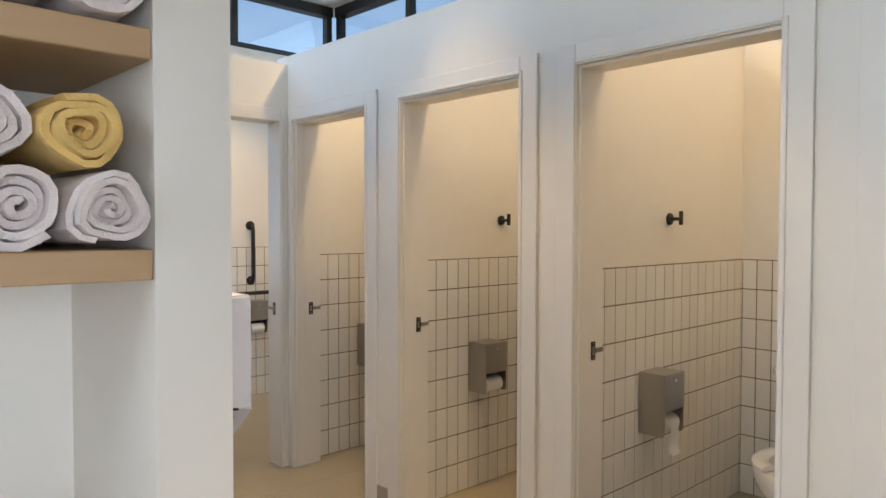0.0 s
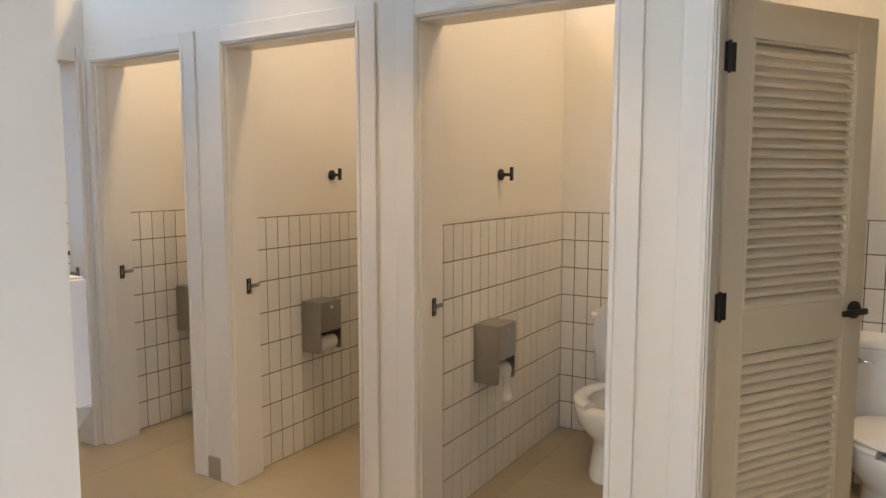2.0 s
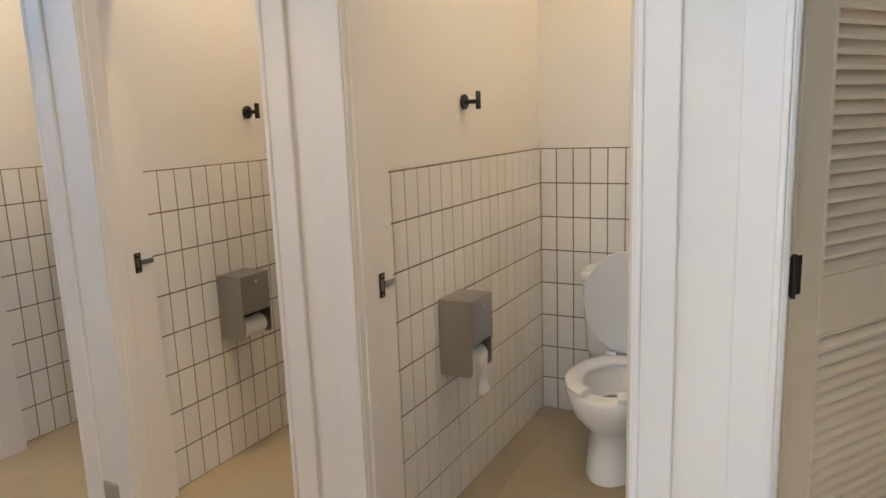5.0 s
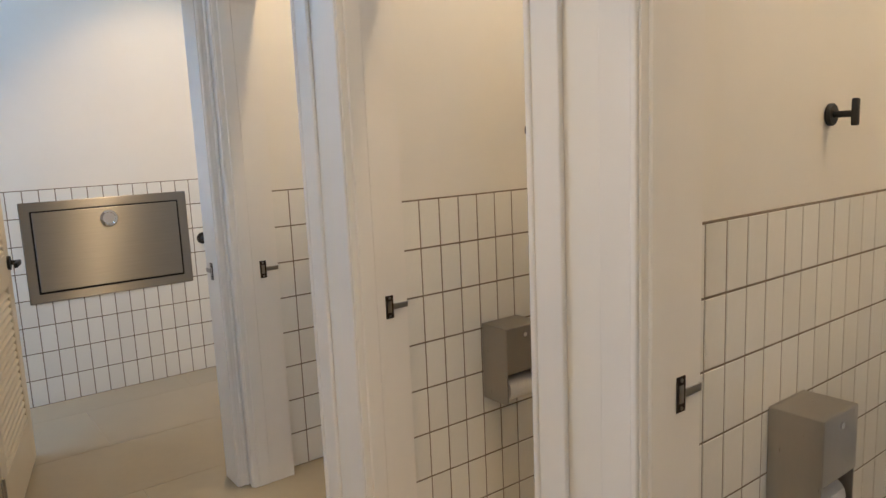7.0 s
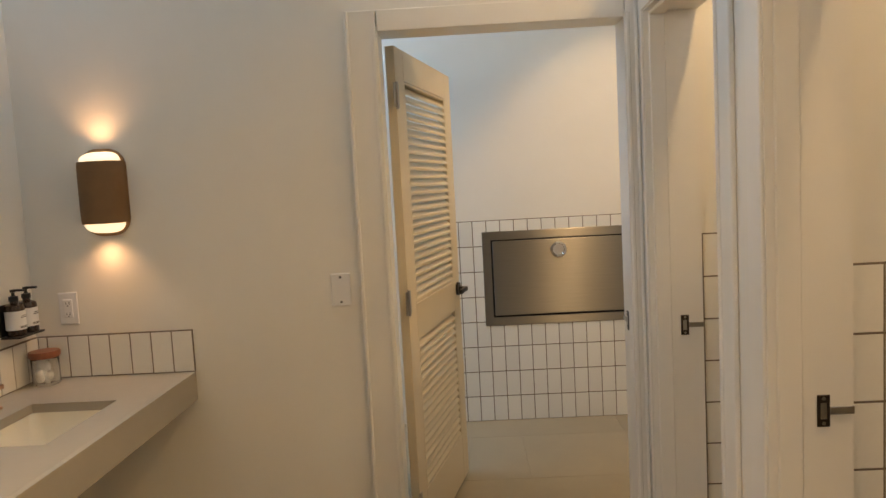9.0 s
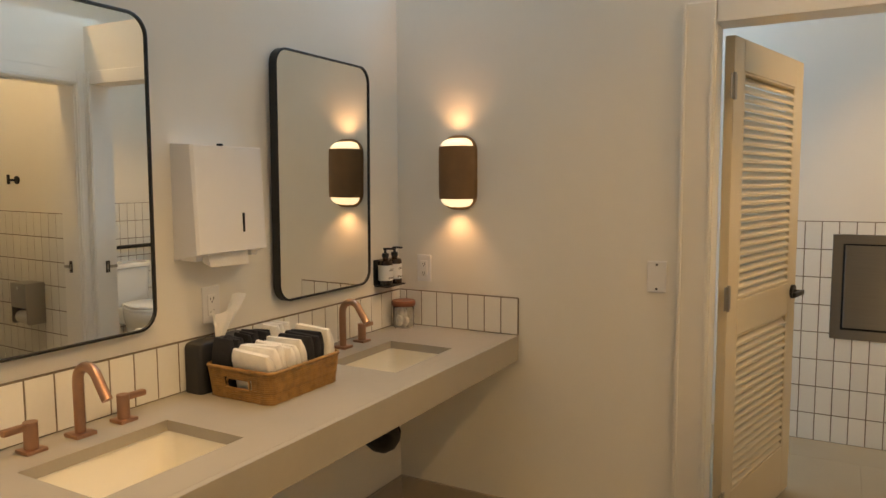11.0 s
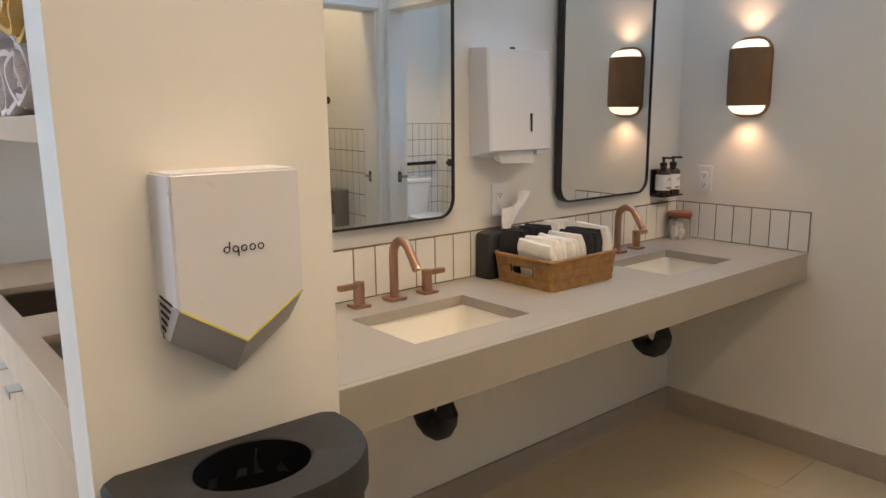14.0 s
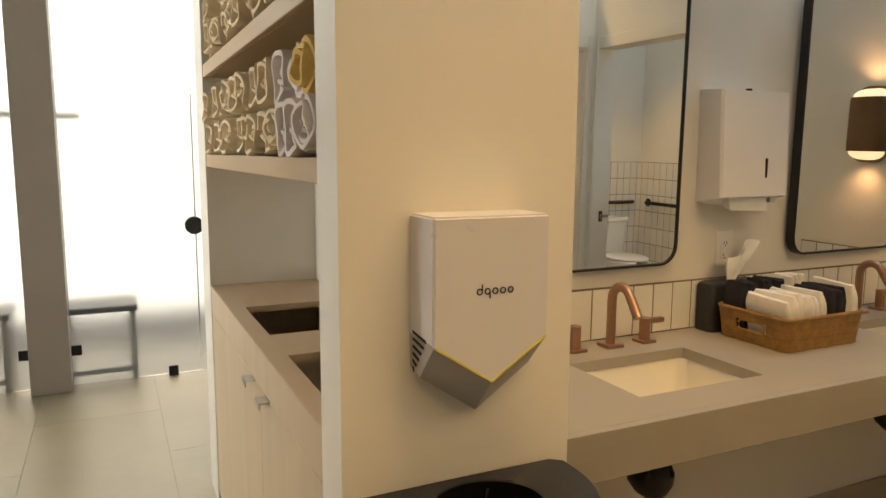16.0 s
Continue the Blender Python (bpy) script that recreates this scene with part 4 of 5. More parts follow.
def folded_cloth(at, w, h, d, material, label, seed):
    rnd = random.Random(seed)
    bm = B()
    rings = []
    for k in range(9):
        u = k / 8
        z = h * u
        th = d * (0.5 + 0.06 * math.sin(5 * u + seed)) * (1 + 0.22 * math.sin(math.pi * u)) * (1, 1, 1, 1, 1, 1, 1.02, 0.92, 0.45)[k]
        ww = w / 2 * (1 - (0.13 if k == 8 else 0.045 * (k == 7)))
        ring = []
        for x, y in rounded(2 * ww, 2 * th, min(ww, th) * 0.8, 5):
            ring.append((x + rnd.uniform(-1, 1) * 0.0015, y + 0.006 * u * math.sin(u * 4 + seed) + rnd.uniform(-1, 1) * 0.001, z + rnd.uniform(-1, 1) * 0.0015))
        rings.append(ring)
    loft(bm, rings)
    me = finish(bm, "washcloth", material, True)
    o = new("washcloth", me)
    o.matrix_world = at
    return tagged(o, label, "washcloth", "washcloths in the basket")

def basket():
    bx0, bx1, by0, by1 = 0.908, 1.236, 0.098, 0.358
    cx, cy = (bx0 + bx1) / 2, (by0 + by1) / 2
    w, d = bx1 - bx0, by1 - by0
    b = thing("rattan_basket", "shallow honey rattan basket of folded washcloths", "basket", "", Matrix.Translation((cx, cy, CTOP)))
    n = 15
    for k in range(n):
        z = 0.004 + k * 0.0062
        bm = B()
        fl = 0.94 + 0.06 * k / n
        ring = rounded(w * fl, d * fl, 0.022, 4)
        hole = 6 <= k <= 10
        pts = []
        m = len(ring)
        dense = []
        for i in range(m):
            a, c = Vector(ring[i]), Vector(ring[(i + 1) % m])
            steps = max(1, int((c - a).length / 0.012))
            for q in range(steps):
                dense.append(tuple(a.lerp(c, q / steps)))
        runs, cur = [], []
        for p in dense + [dense[0]]:
            if hole and abs(p[1]) < 0.045 and abs(p[0]) > w * 0.4:
                if len(cur) > 1:
                    runs.append(cur)
                cur = []
            else:
                cur.append(p)
        if len(cur) > 1:
            runs.append(cur)
        for run in runs:
            tube(bm, [(x, y, z + 0.0009 * math.sin(14 * i)) for i, (x, y) in enumerate(run)], [0.0034 + 0.0005 * math.sin(3.14 * i) for i in range(len(run))], 7)
        part("rattan_strand", bm, WICKER, b, "", True)
    bm = B()
    ring = rounded(w * 1.005, d * 1.005, 0.024, 5)
    tube(bm, [(x, y, n * 0.0062 + 0.003) for x, y in ring + ring[:1]], 0.0058, 9)
    part("rim", bm, WICKER, b, "", True)
    bm = B()
    box(bm, -w * 0.46, w * 0.46, -d * 0.46, d * 0.46, 0.001, 0.004)
    part("base", bm, WICKER, b)
    for sx in (1, -1):
        bm = B()
        tube(bm, [(sx * w * 0.485, y, z) for y, z in [(p[0], 0.052 + p[1]) for p in rounded(0.09, 0.030, 0.008, 3) + rounded(0.09, 0.030, 0.008, 3)[:1]]], 0.0038, 7)
        part("handle_rim", bm, WICKER, b, "", True)
    rnd = random.Random(11)
    # rows of cloths standing on their folds: cream, black, cream, from the corridor side to the wall
    for k in range(6):
        folded_cloth(pose(1.183 - k * 0.0255, 0.262 + rnd.uniform(-.004, .004), CTOP + 0.008, 13 - 1.8 * k + rnd.uniform(-2, 2), rnd.uniform(-5, 5), 90 + rnd.uniform(-4, 4)), 0.155, 0.147 + rnd.uniform(-.010, .008), 0.0262, CLOTHW, "folded cream cotton washcloth", 20 + k)
    for k in range(3):
        folded_cloth(pose(1.030 - k * 0.0230, 0.275 + rnd.uniform(-.004, .004), CTOP + 0.008, rnd.uniform(-3, 3), rnd.uniform(-4, 4), 90 + rnd.uniform(-4, 4)), 0.145, 0.158 + rnd.uniform(-.006, .004), 0.0235, CLOTHB, "folded black cotton washcloth", 40 + k)
    for k in range(2):
        folded_cloth(pose(0.958 - k * 0.024, 0.275, CTOP + 0.008, rnd.uniform(-3, 3), rnd.uniform(-4, 4), 90 + rnd.uniform(-4, 4)), 0.15, 0.172, 0.027, CLOTHW, "folded cream cotton washcloth", 50 + k)
    for k in range(8):
        folded_cloth(pose(1.196 - k * 0.0225, 0.141 + rnd.uniform(-.004, .004), CTOP + 0.008, rnd.uniform(-3, 3), rnd.uniform(-4, 4), 90 + rnd.uniform(-4, 4)), 0.075, 0.166 + rnd.uniform(-.006, .004), 0.0225, CLOTHB, "folded black cotton washcloth", 60 + k)
    for k in range(4):
        folded_cloth(pose(1.014 - k * 0.0235, 0.141, CTOP + 0.008, rnd.uniform(-3, 3), rnd.uniform(-4, 4), 90 + rnd.uniform(-4, 4)), 0.075, 0.172, 0.0235, CLOTHW, "folded cream cotton washcloth", 80 + k)
basket()

def tissue_box():
    t = thing("tissue_box", "black tissue box cover with a tissue pulled up", "tissue box", "", pose(1.128, 0.050, CTOP))
    bm = B()
    loft(bm, [[(x, y, z) for x, y in rounded(0.235 * s, 0.074 * s, 0.014, 4)] for z, s in ((0.0, 0.98), (0.004, 1.0), (0.140, 1.0), (0.152, 0.95), (0.157, 0.84))])
    part("cover", bm, BINBLACK, t, "", True)
    bm = B()
    rnd = random.Random(7)
    rows = []
    for k in range(10):
        u = k / 9
        rows.append([((j / 10 - 0.5) * (0.03 + 0.125 * u) - 0.03 * u, 0.012 * math.sin(j * 1.3 + 2 * u) * (0.4 + u) - 0.004, 0.150 + 0.105 * u + 0.03 * u * math.sin(j * 0.55 + 1)) for j in range(11)])
    loft(bm, rows + [[(x, y + 0.0012, z) for x, y, z in r] for r in rows[::-1]] + [rows[0]], closed=False, caps=False)
    part("tissue", bm, PAPER, t, "white tissue pulled up", True)
tissue_box()

# ---- dryer and bin on the wall end ----
def hand_dryer():
    d = thing("hand_dryer", "white wedge-shaped wall hand dryer with grey nozzle", "hand dryer", "", pose(2.379, Y_STUB1 + 0.001, 0))
    w, dep = 0.108, 0.100
    bm = B()
    out = [(-w, 1.292), (w, 1.292), (w, 1.082), (0.0, 1.014), (-w, 1.082)]
    prism(bm, out, 1, 0.0, dep)
    es = [e for e in bm.edges if all(v.co.z > 1.2 or abs(v.co.x) > w - 0.001 for v in e.verts)]
    bmesh.ops.bevel(bm, geom=es, offset=0.004, segments=3, affect="EDGES")
    part("shell", bm, DRYWHITE, d, "white moulded shell", True)
    bm = B()
    loft(bm, [[(-w + 0.001, dep - 0.001, 1.081), (0, dep - 0.001, 1.0125), (w - 0.001, dep - 0.001, 1.081), (w - 0.001, 0.0, 1.10), (0, 0.0, 1.05), (-w + 0.001, 0.0, 1.10)],
              [(-w + 0.002, dep * 0.42, 1.018), (0, dep * 0.42, 0.945), (w - 0.002, dep * 0.42, 1.018), (w - 0.002, 0.0, 1.026), (0, 0.0, 0.955), (-w + 0.002, 0.0, 1.026)]])
    part("nozzle", bm, DRYGREY, d, "grey lower nozzle")
    for sx in (-1, 1):
        bm = B()
        a, c = Vector((sx * (w - 0.004), dep + 0.0005, 1.0835)), Vector((0, dep + 0.0005, 1.0150))
        prism(bm, [(a.x, a.z), (c.x, c.z), (c.x, c.z - 0.0035), (a.x, a.z - 0.0035)], 1, dep - 0.004, dep + 0.0012)
        part("air_slit", bm, YELLOW, d, "thin yellow band along the air slit")
    for k in range(6):
        bm = B()
        z = 1.094 - k * 0.0125
        yb = 0.018
        ye = dep * (0.72 - 0.10 * k)
        prism(bm, [(yb, z), (ye, z - 0.006), (ye, z - 0.0105), (yb, z - 0.0045)], 0, w - 0.0005, w + 0.0012)
        part("vent_slot", bm, DARK, d, "dark vent slot")
    # wordmark drawn as plain strokes
    xw = 0.033
    for k in range(5):
        x = -0.008 + xw - k * 0.0145
        bm = B()
        tube(bm, [(x + 0.0048 * math.cos(a), dep + 0.0006, 1.168 + 0.0048 * math.sin(a)) for a in [radians(36 * q) for q in range(11)]], 0.0012, 6)
        if k in (0, 1):
            tube(bm, [(x - 0.0048, dep + 0.0006, 1.168 + (0.012 if k == 0 else -0.012)), (x - 0.0048, dep + 0.0006, 1.168)], 0.0012, 6)
        part("wordmark_stroke", bm, INK, d)
hand_dryer()

def wall_bin():
    b = thing("waste_bin", "black half-round waste bin with an oval opening", "waste bin", "", pose(2.388, Y_STUB1 + 0.004, 0))
    w, dep = 0.218, 0.255
    oc = (0.0, 0.108)
    def inside(x, y):
        if abs(x) > w or y < 0:
            return False
        return y < 0.05 or (abs(x) / w) ** 2.6 + ((y - 0.05) / (dep - 0.05)) ** 2.2 < 1
    n = 56
    outer, inner = [], []
    for k in range(n):
        a = 2 * math.pi * (k + 0.5) / n
        lo, hi = 0.0, 0.5
        for _ in range(24):
            mid = (lo + hi) / 2
            lo, hi = (mid, hi) if inside(oc[0] + mid * math.cos(a), oc[1] + mid * math.sin(a)) else (lo, mid)
        outer.append((oc[0] + lo * math.cos(a), oc[1] + lo * math.sin(a)))
        inner.append((oc[0] + 0.100 * math.cos(a), oc[1] + 0.084 * math.sin(a)))
    bm = B()
    loft(bm, [[(x * s, y * s, z) for x, y in outer] for z, s in ((0.0, 0.93), (0.01, 0.95), (0.735, 0.965), (0.735, 0.93), (0.02, 0.92))])
    part("body", bm, BINBLACK, b, "", True)
    bm = B()
    def ring(f, z):
        return [(xo * (1 - f) + xi * f, yo * (1 - f) + yi * f, z) for (xo, yo), (xi, yi) in zip(outer, inner)]
    loft(bm, [ring(0.02, 0.737), ring(0.0, 0.742), ring(0.0, 0.796), ring(0.04, 0.805), ring(0.95, 0.805), ring(1.0, 0.801), ring(1.0, 0.74)], caps=False)
    part("lid", bm, BINBLACK, b, "", True)
    bm = B()
    rnd = random.Random(5)
    def fold(f, z, a):
        return [(x + a * rnd.uniform(-1, 1), y + a * rnd.uniform(-1, 1), z + a * rnd.uniform(-1, 1)) for x, y, _ in ring(f, 0)]
    loft(bm, [fold(1.005, 0.802, 0.0), fold(1.02, 0.77, 0.001), fold(1.0, 0.74, 0.0015), fold(1.04, 0.70, 0.002), fold(1.0, 0.66, 0.002), fold(1.15, 0.61, 0.002)], caps=False)
    loft(bm, [fold(1.1, 0.60, 0.0), fold(1.1, 0.612, 0.0)])
    part("liner", bm, BINBAG, b, "glossy black bag inside the opening", True)
wall_bin()

# ---- towel niche ----
def shelf(z1, z0):
    b = thing("wall_shelf", "thick tan wooden shelf in the towel niche", "shelf", "towel shelves")
    bm = B()
    box(bm, X_STUB0 + 0.052, X_CAB - 0.0205, Y_CAB + 0.002, Y_STUB0 - 0.002, z0, z1)
    part("board", bm, SHELFWOOD, b)
    bm = B()
    box(bm, X_CAB - 0.020, X_CAB - 0.002, Y_CAB + 0.002, Y_STUB0 - 0.002, z0 - 0.0005, z1, 0.002, 1)
    part("front_edge", bm, SHELFWOOD, b)
for z in (1.382, 1.707, 2.05):
    shelf(z, z - 0.045)

cab = thing("towel_cabinet", "pale birch hamper cabinet with two cut-outs on top", "cabinet", "", pose(0, 0, 0))
CZ = 0.885
y0, y1 = Y_CAB + 0.002, Y_STUB0 - 0.002
x0, x1 = X_STUB0 + 0.052, X_CAB - 0.004
holes = ((-0.645, -0.25), (-0.03, 0.36))
hx0, hx1 = x0 + 0.06, x1 - 0.05
bm = B()
slab(bm, [x0, hx0, hx1, x1], [y0, *[v for h in holes for v in h], y1], lambda i, j: i == 1 and j % 2 == 1, CZ - 0.02, CZ, lambda u, v, w: (u, v, w))
part("worktop", bm, TOPWOOD, cab, "tan wooden top with two rectangular openings")
for nm, bb in (("front_rail", (x1 - 0.002, x1 + 0.003, y0, y1, CZ - 0.105, CZ - 0.001)), ("side_panel", (x0, x1 - 0.02, y0, y0 + 0.018, 0.05, CZ - 0.02)), ("side_panel", (x0, x1 - 0.02, y1 - 0.018, y1, 0.05, CZ - 0.02)), ("plinth", (x0, x1 - 0.05, y0, y1, 0.0, 0.05)), ("divider", (x0, x1 - 0.02, -0.15, -0.132, 0.05, CZ - 0.02))):
    bm = B()
    box(bm, *bb, 0.001, 1)
    part(nm, bm, BIRCH, cab)
for a, b, px in ((y0 + 0.10, -0.130, -0.225), (-0.127, y1 - 0.002, -0.035)):
    bm = B()
    box(bm, x1 - 0.018, x1 + 0.003, a, b, 0.06, CZ - 0.108, 0.0015, 1)
    door = part("door", bm, BIRCH, cab, "pale birch flat door")
    bm = B()
    box(bm, x1 - 0.004, x1 + 0.030, px - 0.028, px + 0.028, CZ - 0.1105, CZ - 0.108)
    box(bm, x1 + 0.0275, x1 + 0.030, px - 0.028, px + 0.028, CZ - 0.124, CZ - 0.1085)
    part("tab_pull", bm, STEEL_V, door, "small bent metal tab pull")
bm = B()
box(bm, x1 - 0.018, x1 + 0.002, y0, y0 + 0.098, 0.06, CZ - 0.108)
part("filler", bm, BIRCH, cab)

def towel_mesh(seed, r, length, material, turns=3.2):
    rnd = random.Random(seed)
    n = int(turns * 18)
    ph = rnd.uniform(0, 6.28)
    th = r / (turns + 0.6)
    sq, lob = rnd.uniform(0.84, 0.98), rnd.randint(2, 3)
    mid, inn, outr = [], [], []
    for i in range(n + 1):
        a = 2 * math.pi * turns * i / n
        rad = th * 0.35 + (r - th * 0.55 - th * 0.35) * i / n
        rad *= 1 + 0.075 * math.sin(lob * a + ph) + 0.04 * math.sin(5 * a + 2 * ph) * i / n + 0.02 * math.sin(2.3 * a + ph)
        for lst, dr in ((inn, -th * 0.43), (outr, th * 0.44)):
            lst.append(((rad + dr) * math.cos(a + ph), (rad + dr) * math.sin(a + ph) * sq))
    bm = B()
    cols = []
    for i, (o, q) in enumerate(zip(outr, inn)):
        u = i / n
        x0 = 0.012 * math.sin(2.1 * u * turns + ph) - 0.010 * (1 - u) + 0.004 * math.sin(0.9 * i)
        loop = []
        for f, sc in ((0.0, 0.86), (0.012, 1.0), (0.35, 1.0), (0.7, 1.0), (1.0, 1.0)):
            mx, mz = (o[0] + q[0]) / 2, (o[1] + q[1]) / 2
            wob = 0.004 * math.sin(4 * f + ph)
            loop.append(((mx + (o[0] - mx) * sc, mz + (o[1] - mz) * sc), (mx + (q[0] - mx) * sc, mz + (q[1] - mz) * sc), x0 * (f < 0.1) - length * f, wob))
        ring = [(x, a[0] + w, a[1]) for a, _, x, w in loop] + [(x, d[0] + w, d[1]) for _, d, x, w in loop[::-1]]
        cols.append(ring)
    loft(bm, cols)
    return finish(bm, "rolled_towel", material, True), r * sq
LOOKS = ((TOWELP, "rolled blush-white terry towel on the shelf", 0.064), (TOWELY, "rolled mustard yellow terry towel on the shelf", 0.066), (TOWELWARM, "rolled white terry towel on the shelf, warm light in its colour", 0.062))
VARIANTS = {k: [towel_mesh(100 * k + v, LOOKS[k][2], 0.36, LOOKS[k][0], 3.4 + 0.35 * v) for v in range(4)] for k in range(3)}
rnd = random.Random(21)
def put_towel(kind, y, z, depth):
    me, half = rnd.choice(VARIANTS[kind])
    o = new("rolled_towel", me)
    o.matrix_world = pose(X_CAB - depth, y, z + half, rnd.uniform(0, 360) * 0 + rnd.uniform(-8, 8), rnd.uniform(-1, 1), rnd.uniform(-3, 3))
    tagged(o, LOOKS[kind][1], "towel", "rolled towels")
for zs, rows in ((1.3825, 2), (1.7075, 2)):
    for row in range(rows):
        y = Y_STUB0 - 0.064 - 0.03 * row
        k = 0
        while y > Y_CAB + 0.09:
            if row == 0:
                kind = 0 if y > 0.1 else 2
            else:
                kind = 1 if k == 0 and zs < 1.5 else (0 if y > 0.1 else 2)
            put_towel(kind, y, zs + 0.110 * row, rnd.uniform(-0.012, 0.02))
            y -= rnd.uniform(0.108, 0.118) if row == 0 else rnd.uniform(0.112, 0.128)
            k += 1

# ---- frosted glass end ----
def frosted_panel(xa, xb, clamps):
    g = thing("frosted_glass_panel", "tall acid-etched glass shower panel with black clamps", "glass panel", "frosted glass panels", pose(0, Y_GLASS, 0))
    bm = B()
    box(bm, xa, xb, -0.005, 0.005, 0.012, ROOF - 0.01)
    p = part("glass", bm, FROST, g, "frosted glass sheet")
    p.visible_shadow = False
    for cx, cz in clamps:
        bm = B()
        box(bm, cx - 0.028, cx + 0.028, -0.014, 0.014, cz - 0.03, cz + 0.03, 0.002, 1)
        part("clamp", bm, BLACK, g, "matte black glass clamp")
    return g
frosted_panel(1.9, 2.462, ())
g = frosted_panel(2.47, 3.19, ((2.632, 0.03), (3.165, 0.22)))
bm = B()
cyl(bm, (2.475, -0.03, 0.94), (2.475, 0.03, 0.94), 0.055, seg=28)
part("door_knob", bm, BLACK, g, "round matte black door pull", True)
frosted_panel(3.41, 4.2, ((3.435, 0.22),))
bm = B()
cyl(bm, (3.08, Y_GLASS - 0.20, 1.60), (3.52, Y_GLASS - 0.20, 1.60), 0.018, seg=16)
cyl(bm, (3.3, Y_GLASS - 0.20, 1.60), (3.3, Y_GLASS - 0.088, 1.60), 0.014, seg=12)
single("towel_bar", bm, GREYLEG, "grey metal bar fixed behind the post", "towel bar", smooth=True)
bm = B()
box(bm, 3.195, 3.405, Y_GLASS - 0.09, Y_GLASS + 0.11, 0, ROOF, 0.004, 2)
single("column", bm, POST, "taupe painted square post between glass panels", "post", "structure")

def bench(cx, w):
    b = thing("shower_bench", "dark-topped metal bench behind the frosted glass", "bench", "shower benches", pose(cx, Y_GLASS - 0.20, -0.13))
    bm = B()
    box(bm, -w / 2, w / 2, -0.18, 0.17, 0.555, 0.59, 0.003, 1)
    part("seat", bm, SLATE, b, "dark slate seat board")
    for sx in (-1, 1):
        for sy in (-0.14, 0.13):
            bm = B()
            box(bm, sx * (w / 2 - 0.03) - 0.016, sx * (w / 2 - 0.03) + 0.016, sy - 0.016, sy + 0.016, 0.0, 0.555)
            part("leg", bm, GREYLEG, b)
    bm = B()
    box(bm, -w / 2 + 0.04, w / 2 - 0.04, 0.118, 0.142, 0.17, 0.20)
    part("stretcher", bm, GREYLEG, b)
bench(3.03, 0.42)
bench(3.75, 0.5)
bm = B()
box(bm, 0.5, 6.5, -6.6, -6.4, -0.13, 2.0)
single("garden_wall", bm, STUCCO, "pale stucco wall outside the glass", "wall", "structure")

# ---- stall doors that stand open inside ----
def open_leaf(at, w):
    d = louver_door("door_3", w, STEEL_V, "white louvred stall door folded back inside", "stall doors")
    d.matrix_world = at
    return d
leaf = open_leaf(pose(OPENINGS[2][1] - 0.010, Y_BACK - 0.018, 0, 0, 0, 96), 0.735)
for i in (0, 1):
    copy_thing(leaf, pose(OPENINGS[i][1] - 0.010, Y_BACK - 0.018, 0, 0, 0, 92))

# ---- pieces: tiles ----
def tile_mesh(w, h, name="tile"):
    """Front face towards +z with slanted edges, thickness 5 mm."""
    bm = B()
    e = 0.0009
    a = [bm.verts.new(p) for p in ((0, 0, 0), (w, 0, 0), (w, h, 0), (0, h, 0))]
    b = [bm.verts.new(p) for p in ((0, 0, 0.004), (w, 0, 0.004), (w, h, 0.004), (0, h, 0.004))]
    c = [bm.verts.new(p) for p in ((e, e, 0.0055), (w - e, e, 0.0055), (w - e, h - e, 0.0055), (e, h - e, 0.0055))]
    for r0, r1 in ((a, b), (b, c)):
        for i in range(4):
            j = (i + 1) % 4
            bm.faces.new((r0[i], r0[j], r1[j], r1[i]))
    bm.faces.new(c)
    me = bpy.data.meshes.new(name)
    bm.to_mesh(me)
    bm.free()
    me.materials.append(TILE)
    return me
MESHES = {}
def tiled(name, at, width, height, u0, tw, th, label, joint=0.0048):
    """Tiles on the local xy plane from 0 to width and 0 to height; vertical joints at u0 + k * tw, rows counted from the top."""
    bm = B()
    box(bm, 0, width, 0, height + 0.0015, -0.004, 0.0050)
    f = single(name, bm, GROUT, label, "wall tiling", "structure")
    f.matrix_world = at
    us = [0.0]
    u = u0 - math.floor(u0 / tw) * tw
    if u < 0.008:
        u += tw
    while u < width - 0.008:
        us.append(u)
        u += tw
    us.append(width)
    vs = [height]
    while vs[-1] - th > 0.02:
        vs.append(vs[-1] - th)
    vs.append(0.0)
    rnd = random.Random(len(MESHES) + 3)
    for i in range(len(us) - 1):
        for k in range(len(vs) - 1):
            w, h = us[i + 1] - us[i] - joint, vs[k] - vs[k + 1] - joint
            key = (round(w, 3), round(h, 3))
            if key not in MESHES:
                MESHES[key] = tile_mesh(*key)
            o = new("tile", MESHES[key])
            o.parent = f
            o.matrix_local = pose(us[i] + joint / 2, vs[k + 1] + joint / 2, 0.001 + rnd.uniform(0, 0.0004), rnd.uniform(-.12, .12), rnd.uniform(-.2, .2), 0)
    return f
TOEAST = Matrix(((0, 0, 1, 0), (1, 0, 0, 0), (0, 1, 0, 0), (0, 0, 0, 1)))      # local x -> y, y -> z, z -> x
TOSOUTH = Matrix(((1, 0, 0, 0), (0, 0, -1, 0), (0, 1, 0, 0), (0, 0, 0, 1)))    # local x -> x, y -> z, z -> -y
TONORTH = Matrix(((-1, 0, 0, 0), (0, 0, 1, 0), (0, 1, 0, 0), (0, 0, 0, 1)))
yb = Y_BACK + 0.001
SEAMS = (2.603, 2.545, 2.563)
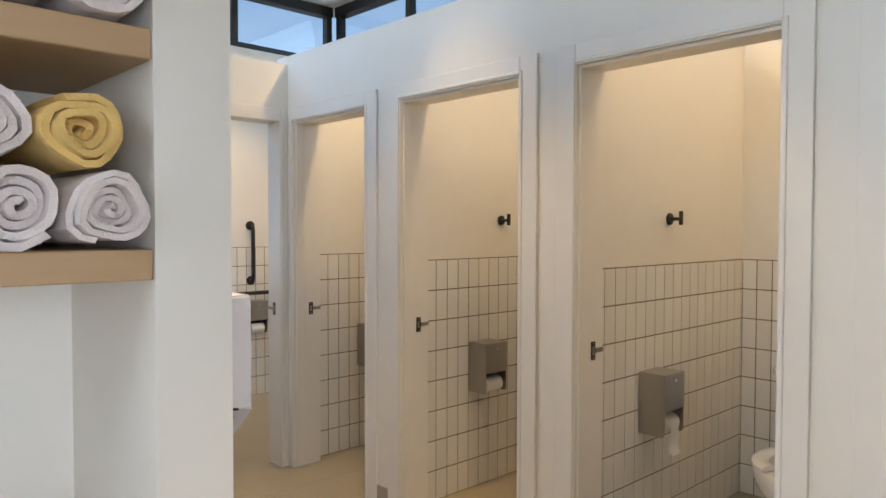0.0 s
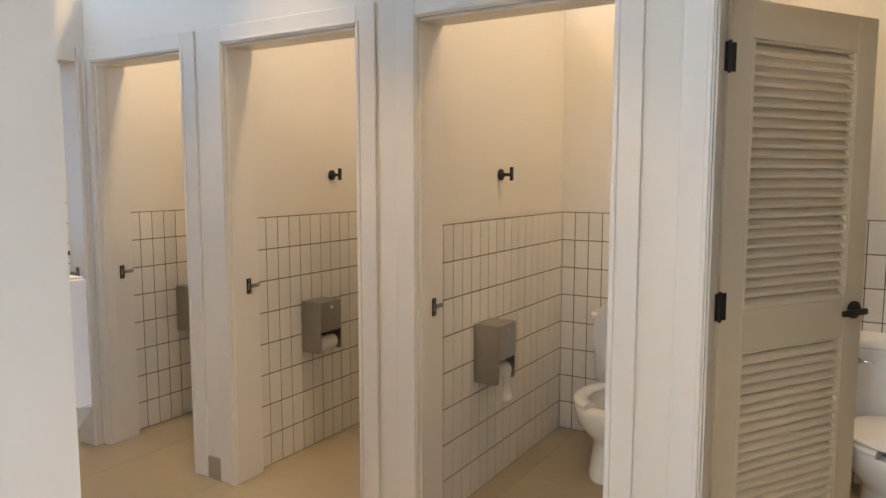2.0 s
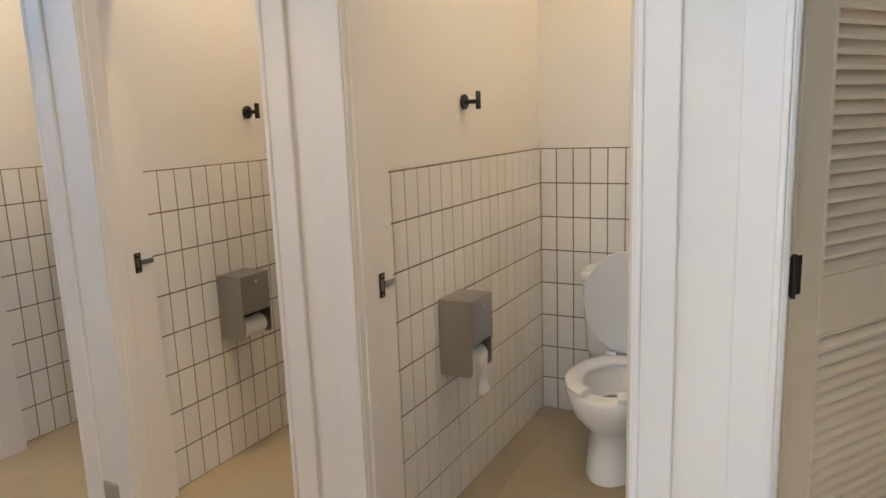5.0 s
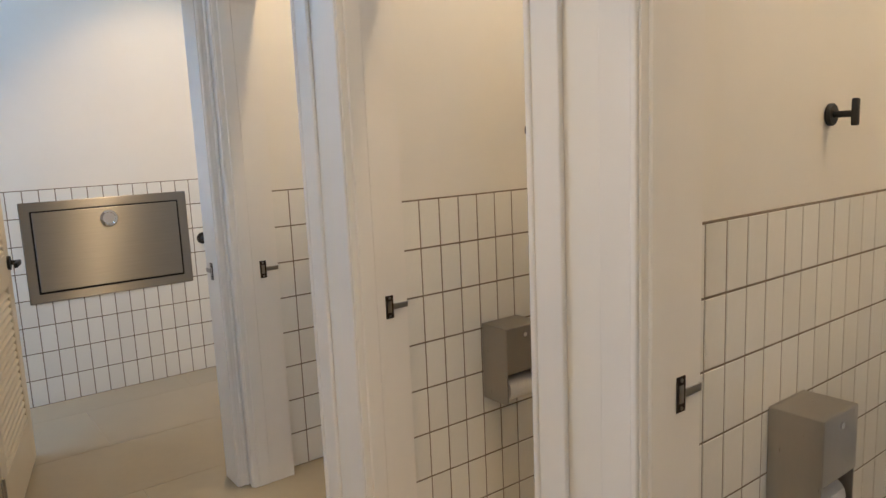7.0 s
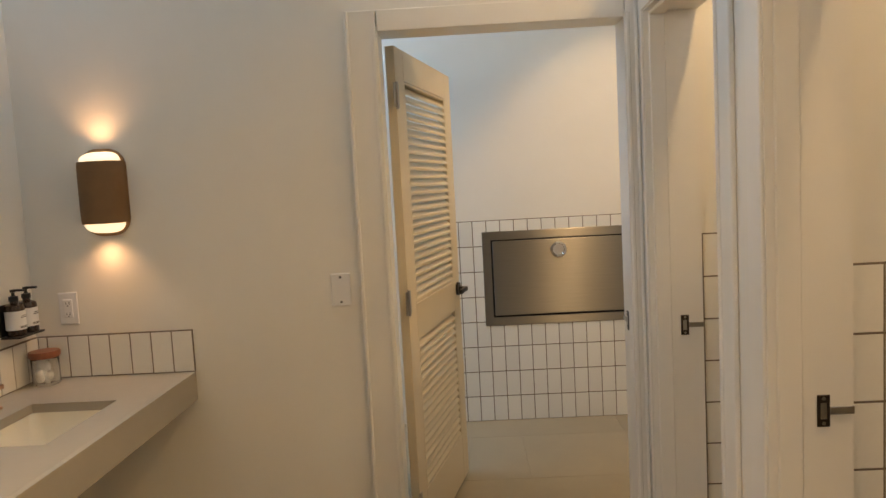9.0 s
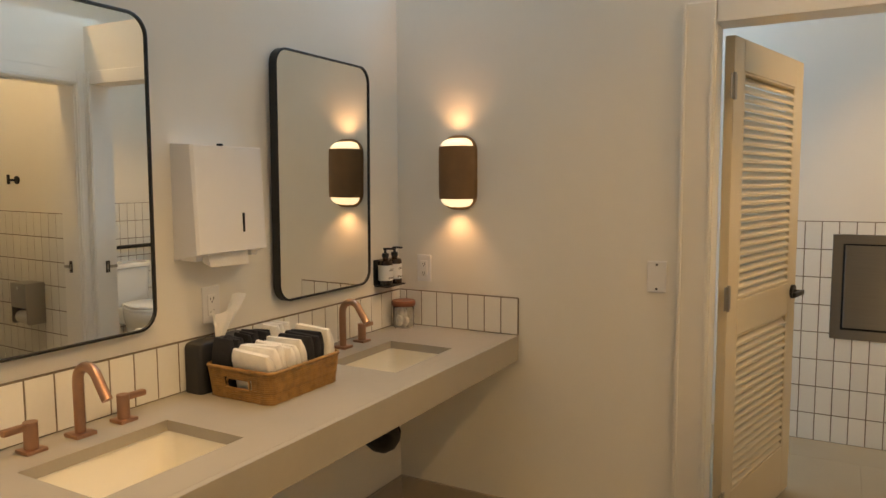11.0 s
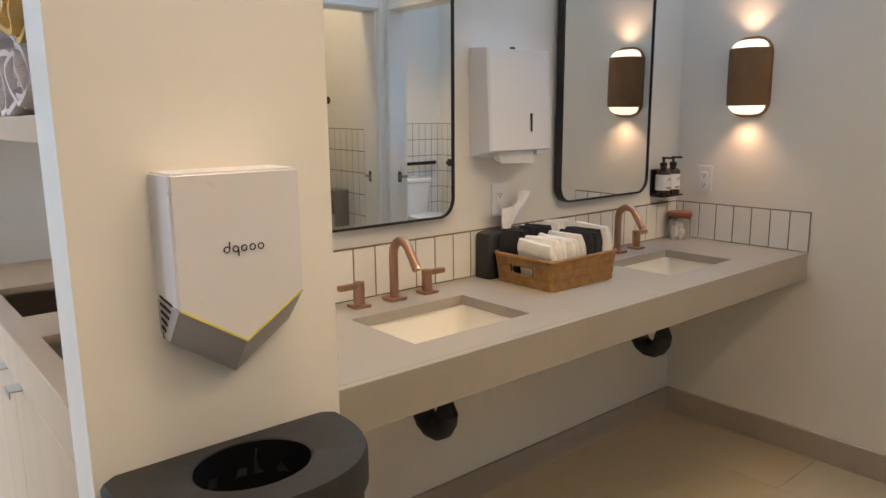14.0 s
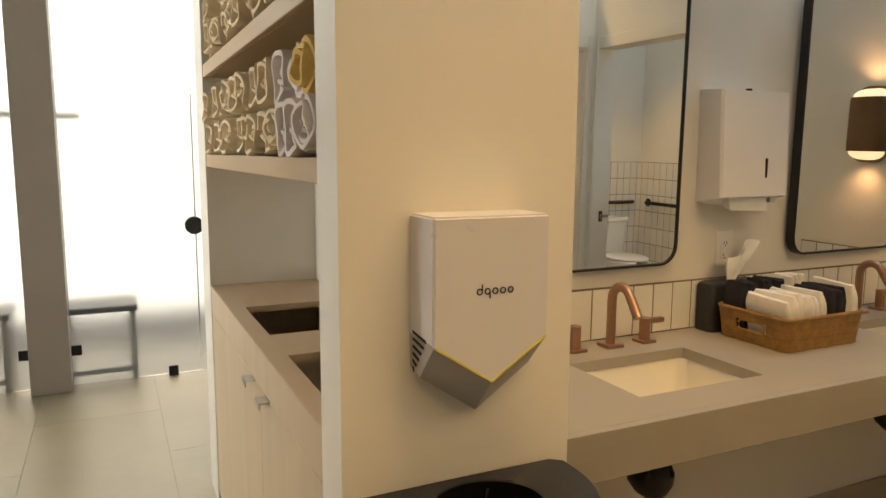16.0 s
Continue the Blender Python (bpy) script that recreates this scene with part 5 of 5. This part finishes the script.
for i, xs in enumerate(STALLS):
    tiled(f"tiling_{i + 1}", Matrix.Translation((xs - 0.008, yb, 0)) @ TOEAST, Y_NORTH - 0.008 - yb, TOPROW, SEAMS[i] - yb, TW * 1.015, TH, "white stacked vertical wall tiles with dark grout")
tiled("tiling_4", Matrix.Translation((2.035, Y_NORTH - 0.008, 0)) @ TOSOUTH, 0.91, TOPROW, 2.111 - 2.035, TW, TH, "white stacked vertical wall tiles with dark grout")
tiled("tiling_5", Matrix.Translation((3.075, Y_NORTH - 0.008, 0)) @ TOSOUTH, 0.95, TOPROW, 0.05, TW, TH, "white stacked vertical wall tiles with dark grout")
tiled("tiling_6", Matrix.Translation((X_WEST + 0.004, 1.36, 0)) @ TOEAST, Y_NORTH - 0.008 - 1.36, TOPROW, 1.590 - 1.36, 0.084, TH, "white stacked vertical wall tiles with dark grout")
tiled("tiling_7", Matrix.Translation((X_WEST, Y_NORTH - 0.008, 0)) @ TOSOUTH, 1.63, TOPROW, 0.04, TW, TH, "white stacked vertical wall tiles with dark grout")
# backsplash
tiled("backsplash_1", Matrix.Translation((X_STUB0 - 0.002, 0.004, CTOP + 0.001)) @ TONORTH, X_STUB0 - 0.012, 0.157, X_STUB0 - 0.002 - 1.729, TW, 0.3, "single row of white vertical tiles behind the counter")
tiled("backsplash_2", Matrix.Translation((0.004, 0.011, CTOP + 0.001)) @ TOEAST, 0.584, 0.157, 0.584 - 7 * TW, TW, 0.3, "single row of white vertical tiles behind the counter")
# floor tiles
for i in range(-4, 11):
    for k in range(-4, 4):
        xa, xb = max(-1.9, i * 0.6 + 0.35), min(6.5, i * 0.6 + 0.95)
        off = 0.6 if i % 2 else 0.0
        ya, yb2 = max(-3.05, k * 1.2 + 0.1 + off), min(3.98, k * 1.2 + 1.3 + off)
        if xb - xa < 0.03 or yb2 - ya < 0.03:
            continue
        key = ("floor", round(xb - xa, 3), round(yb2 - ya, 3))
        if key not in MESHES:
            bm = B()
            box(bm, 0, xb - xa - 0.0018, 0, yb2 - ya - 0.0018, -0.004, 0.0)
            MESHES[key] = finish(bm, "floor_tile", FLOOR)
        o = new("floor_tile", MESHES[key])
        o.parent = floor
        o.location = (xa, ya, 0)
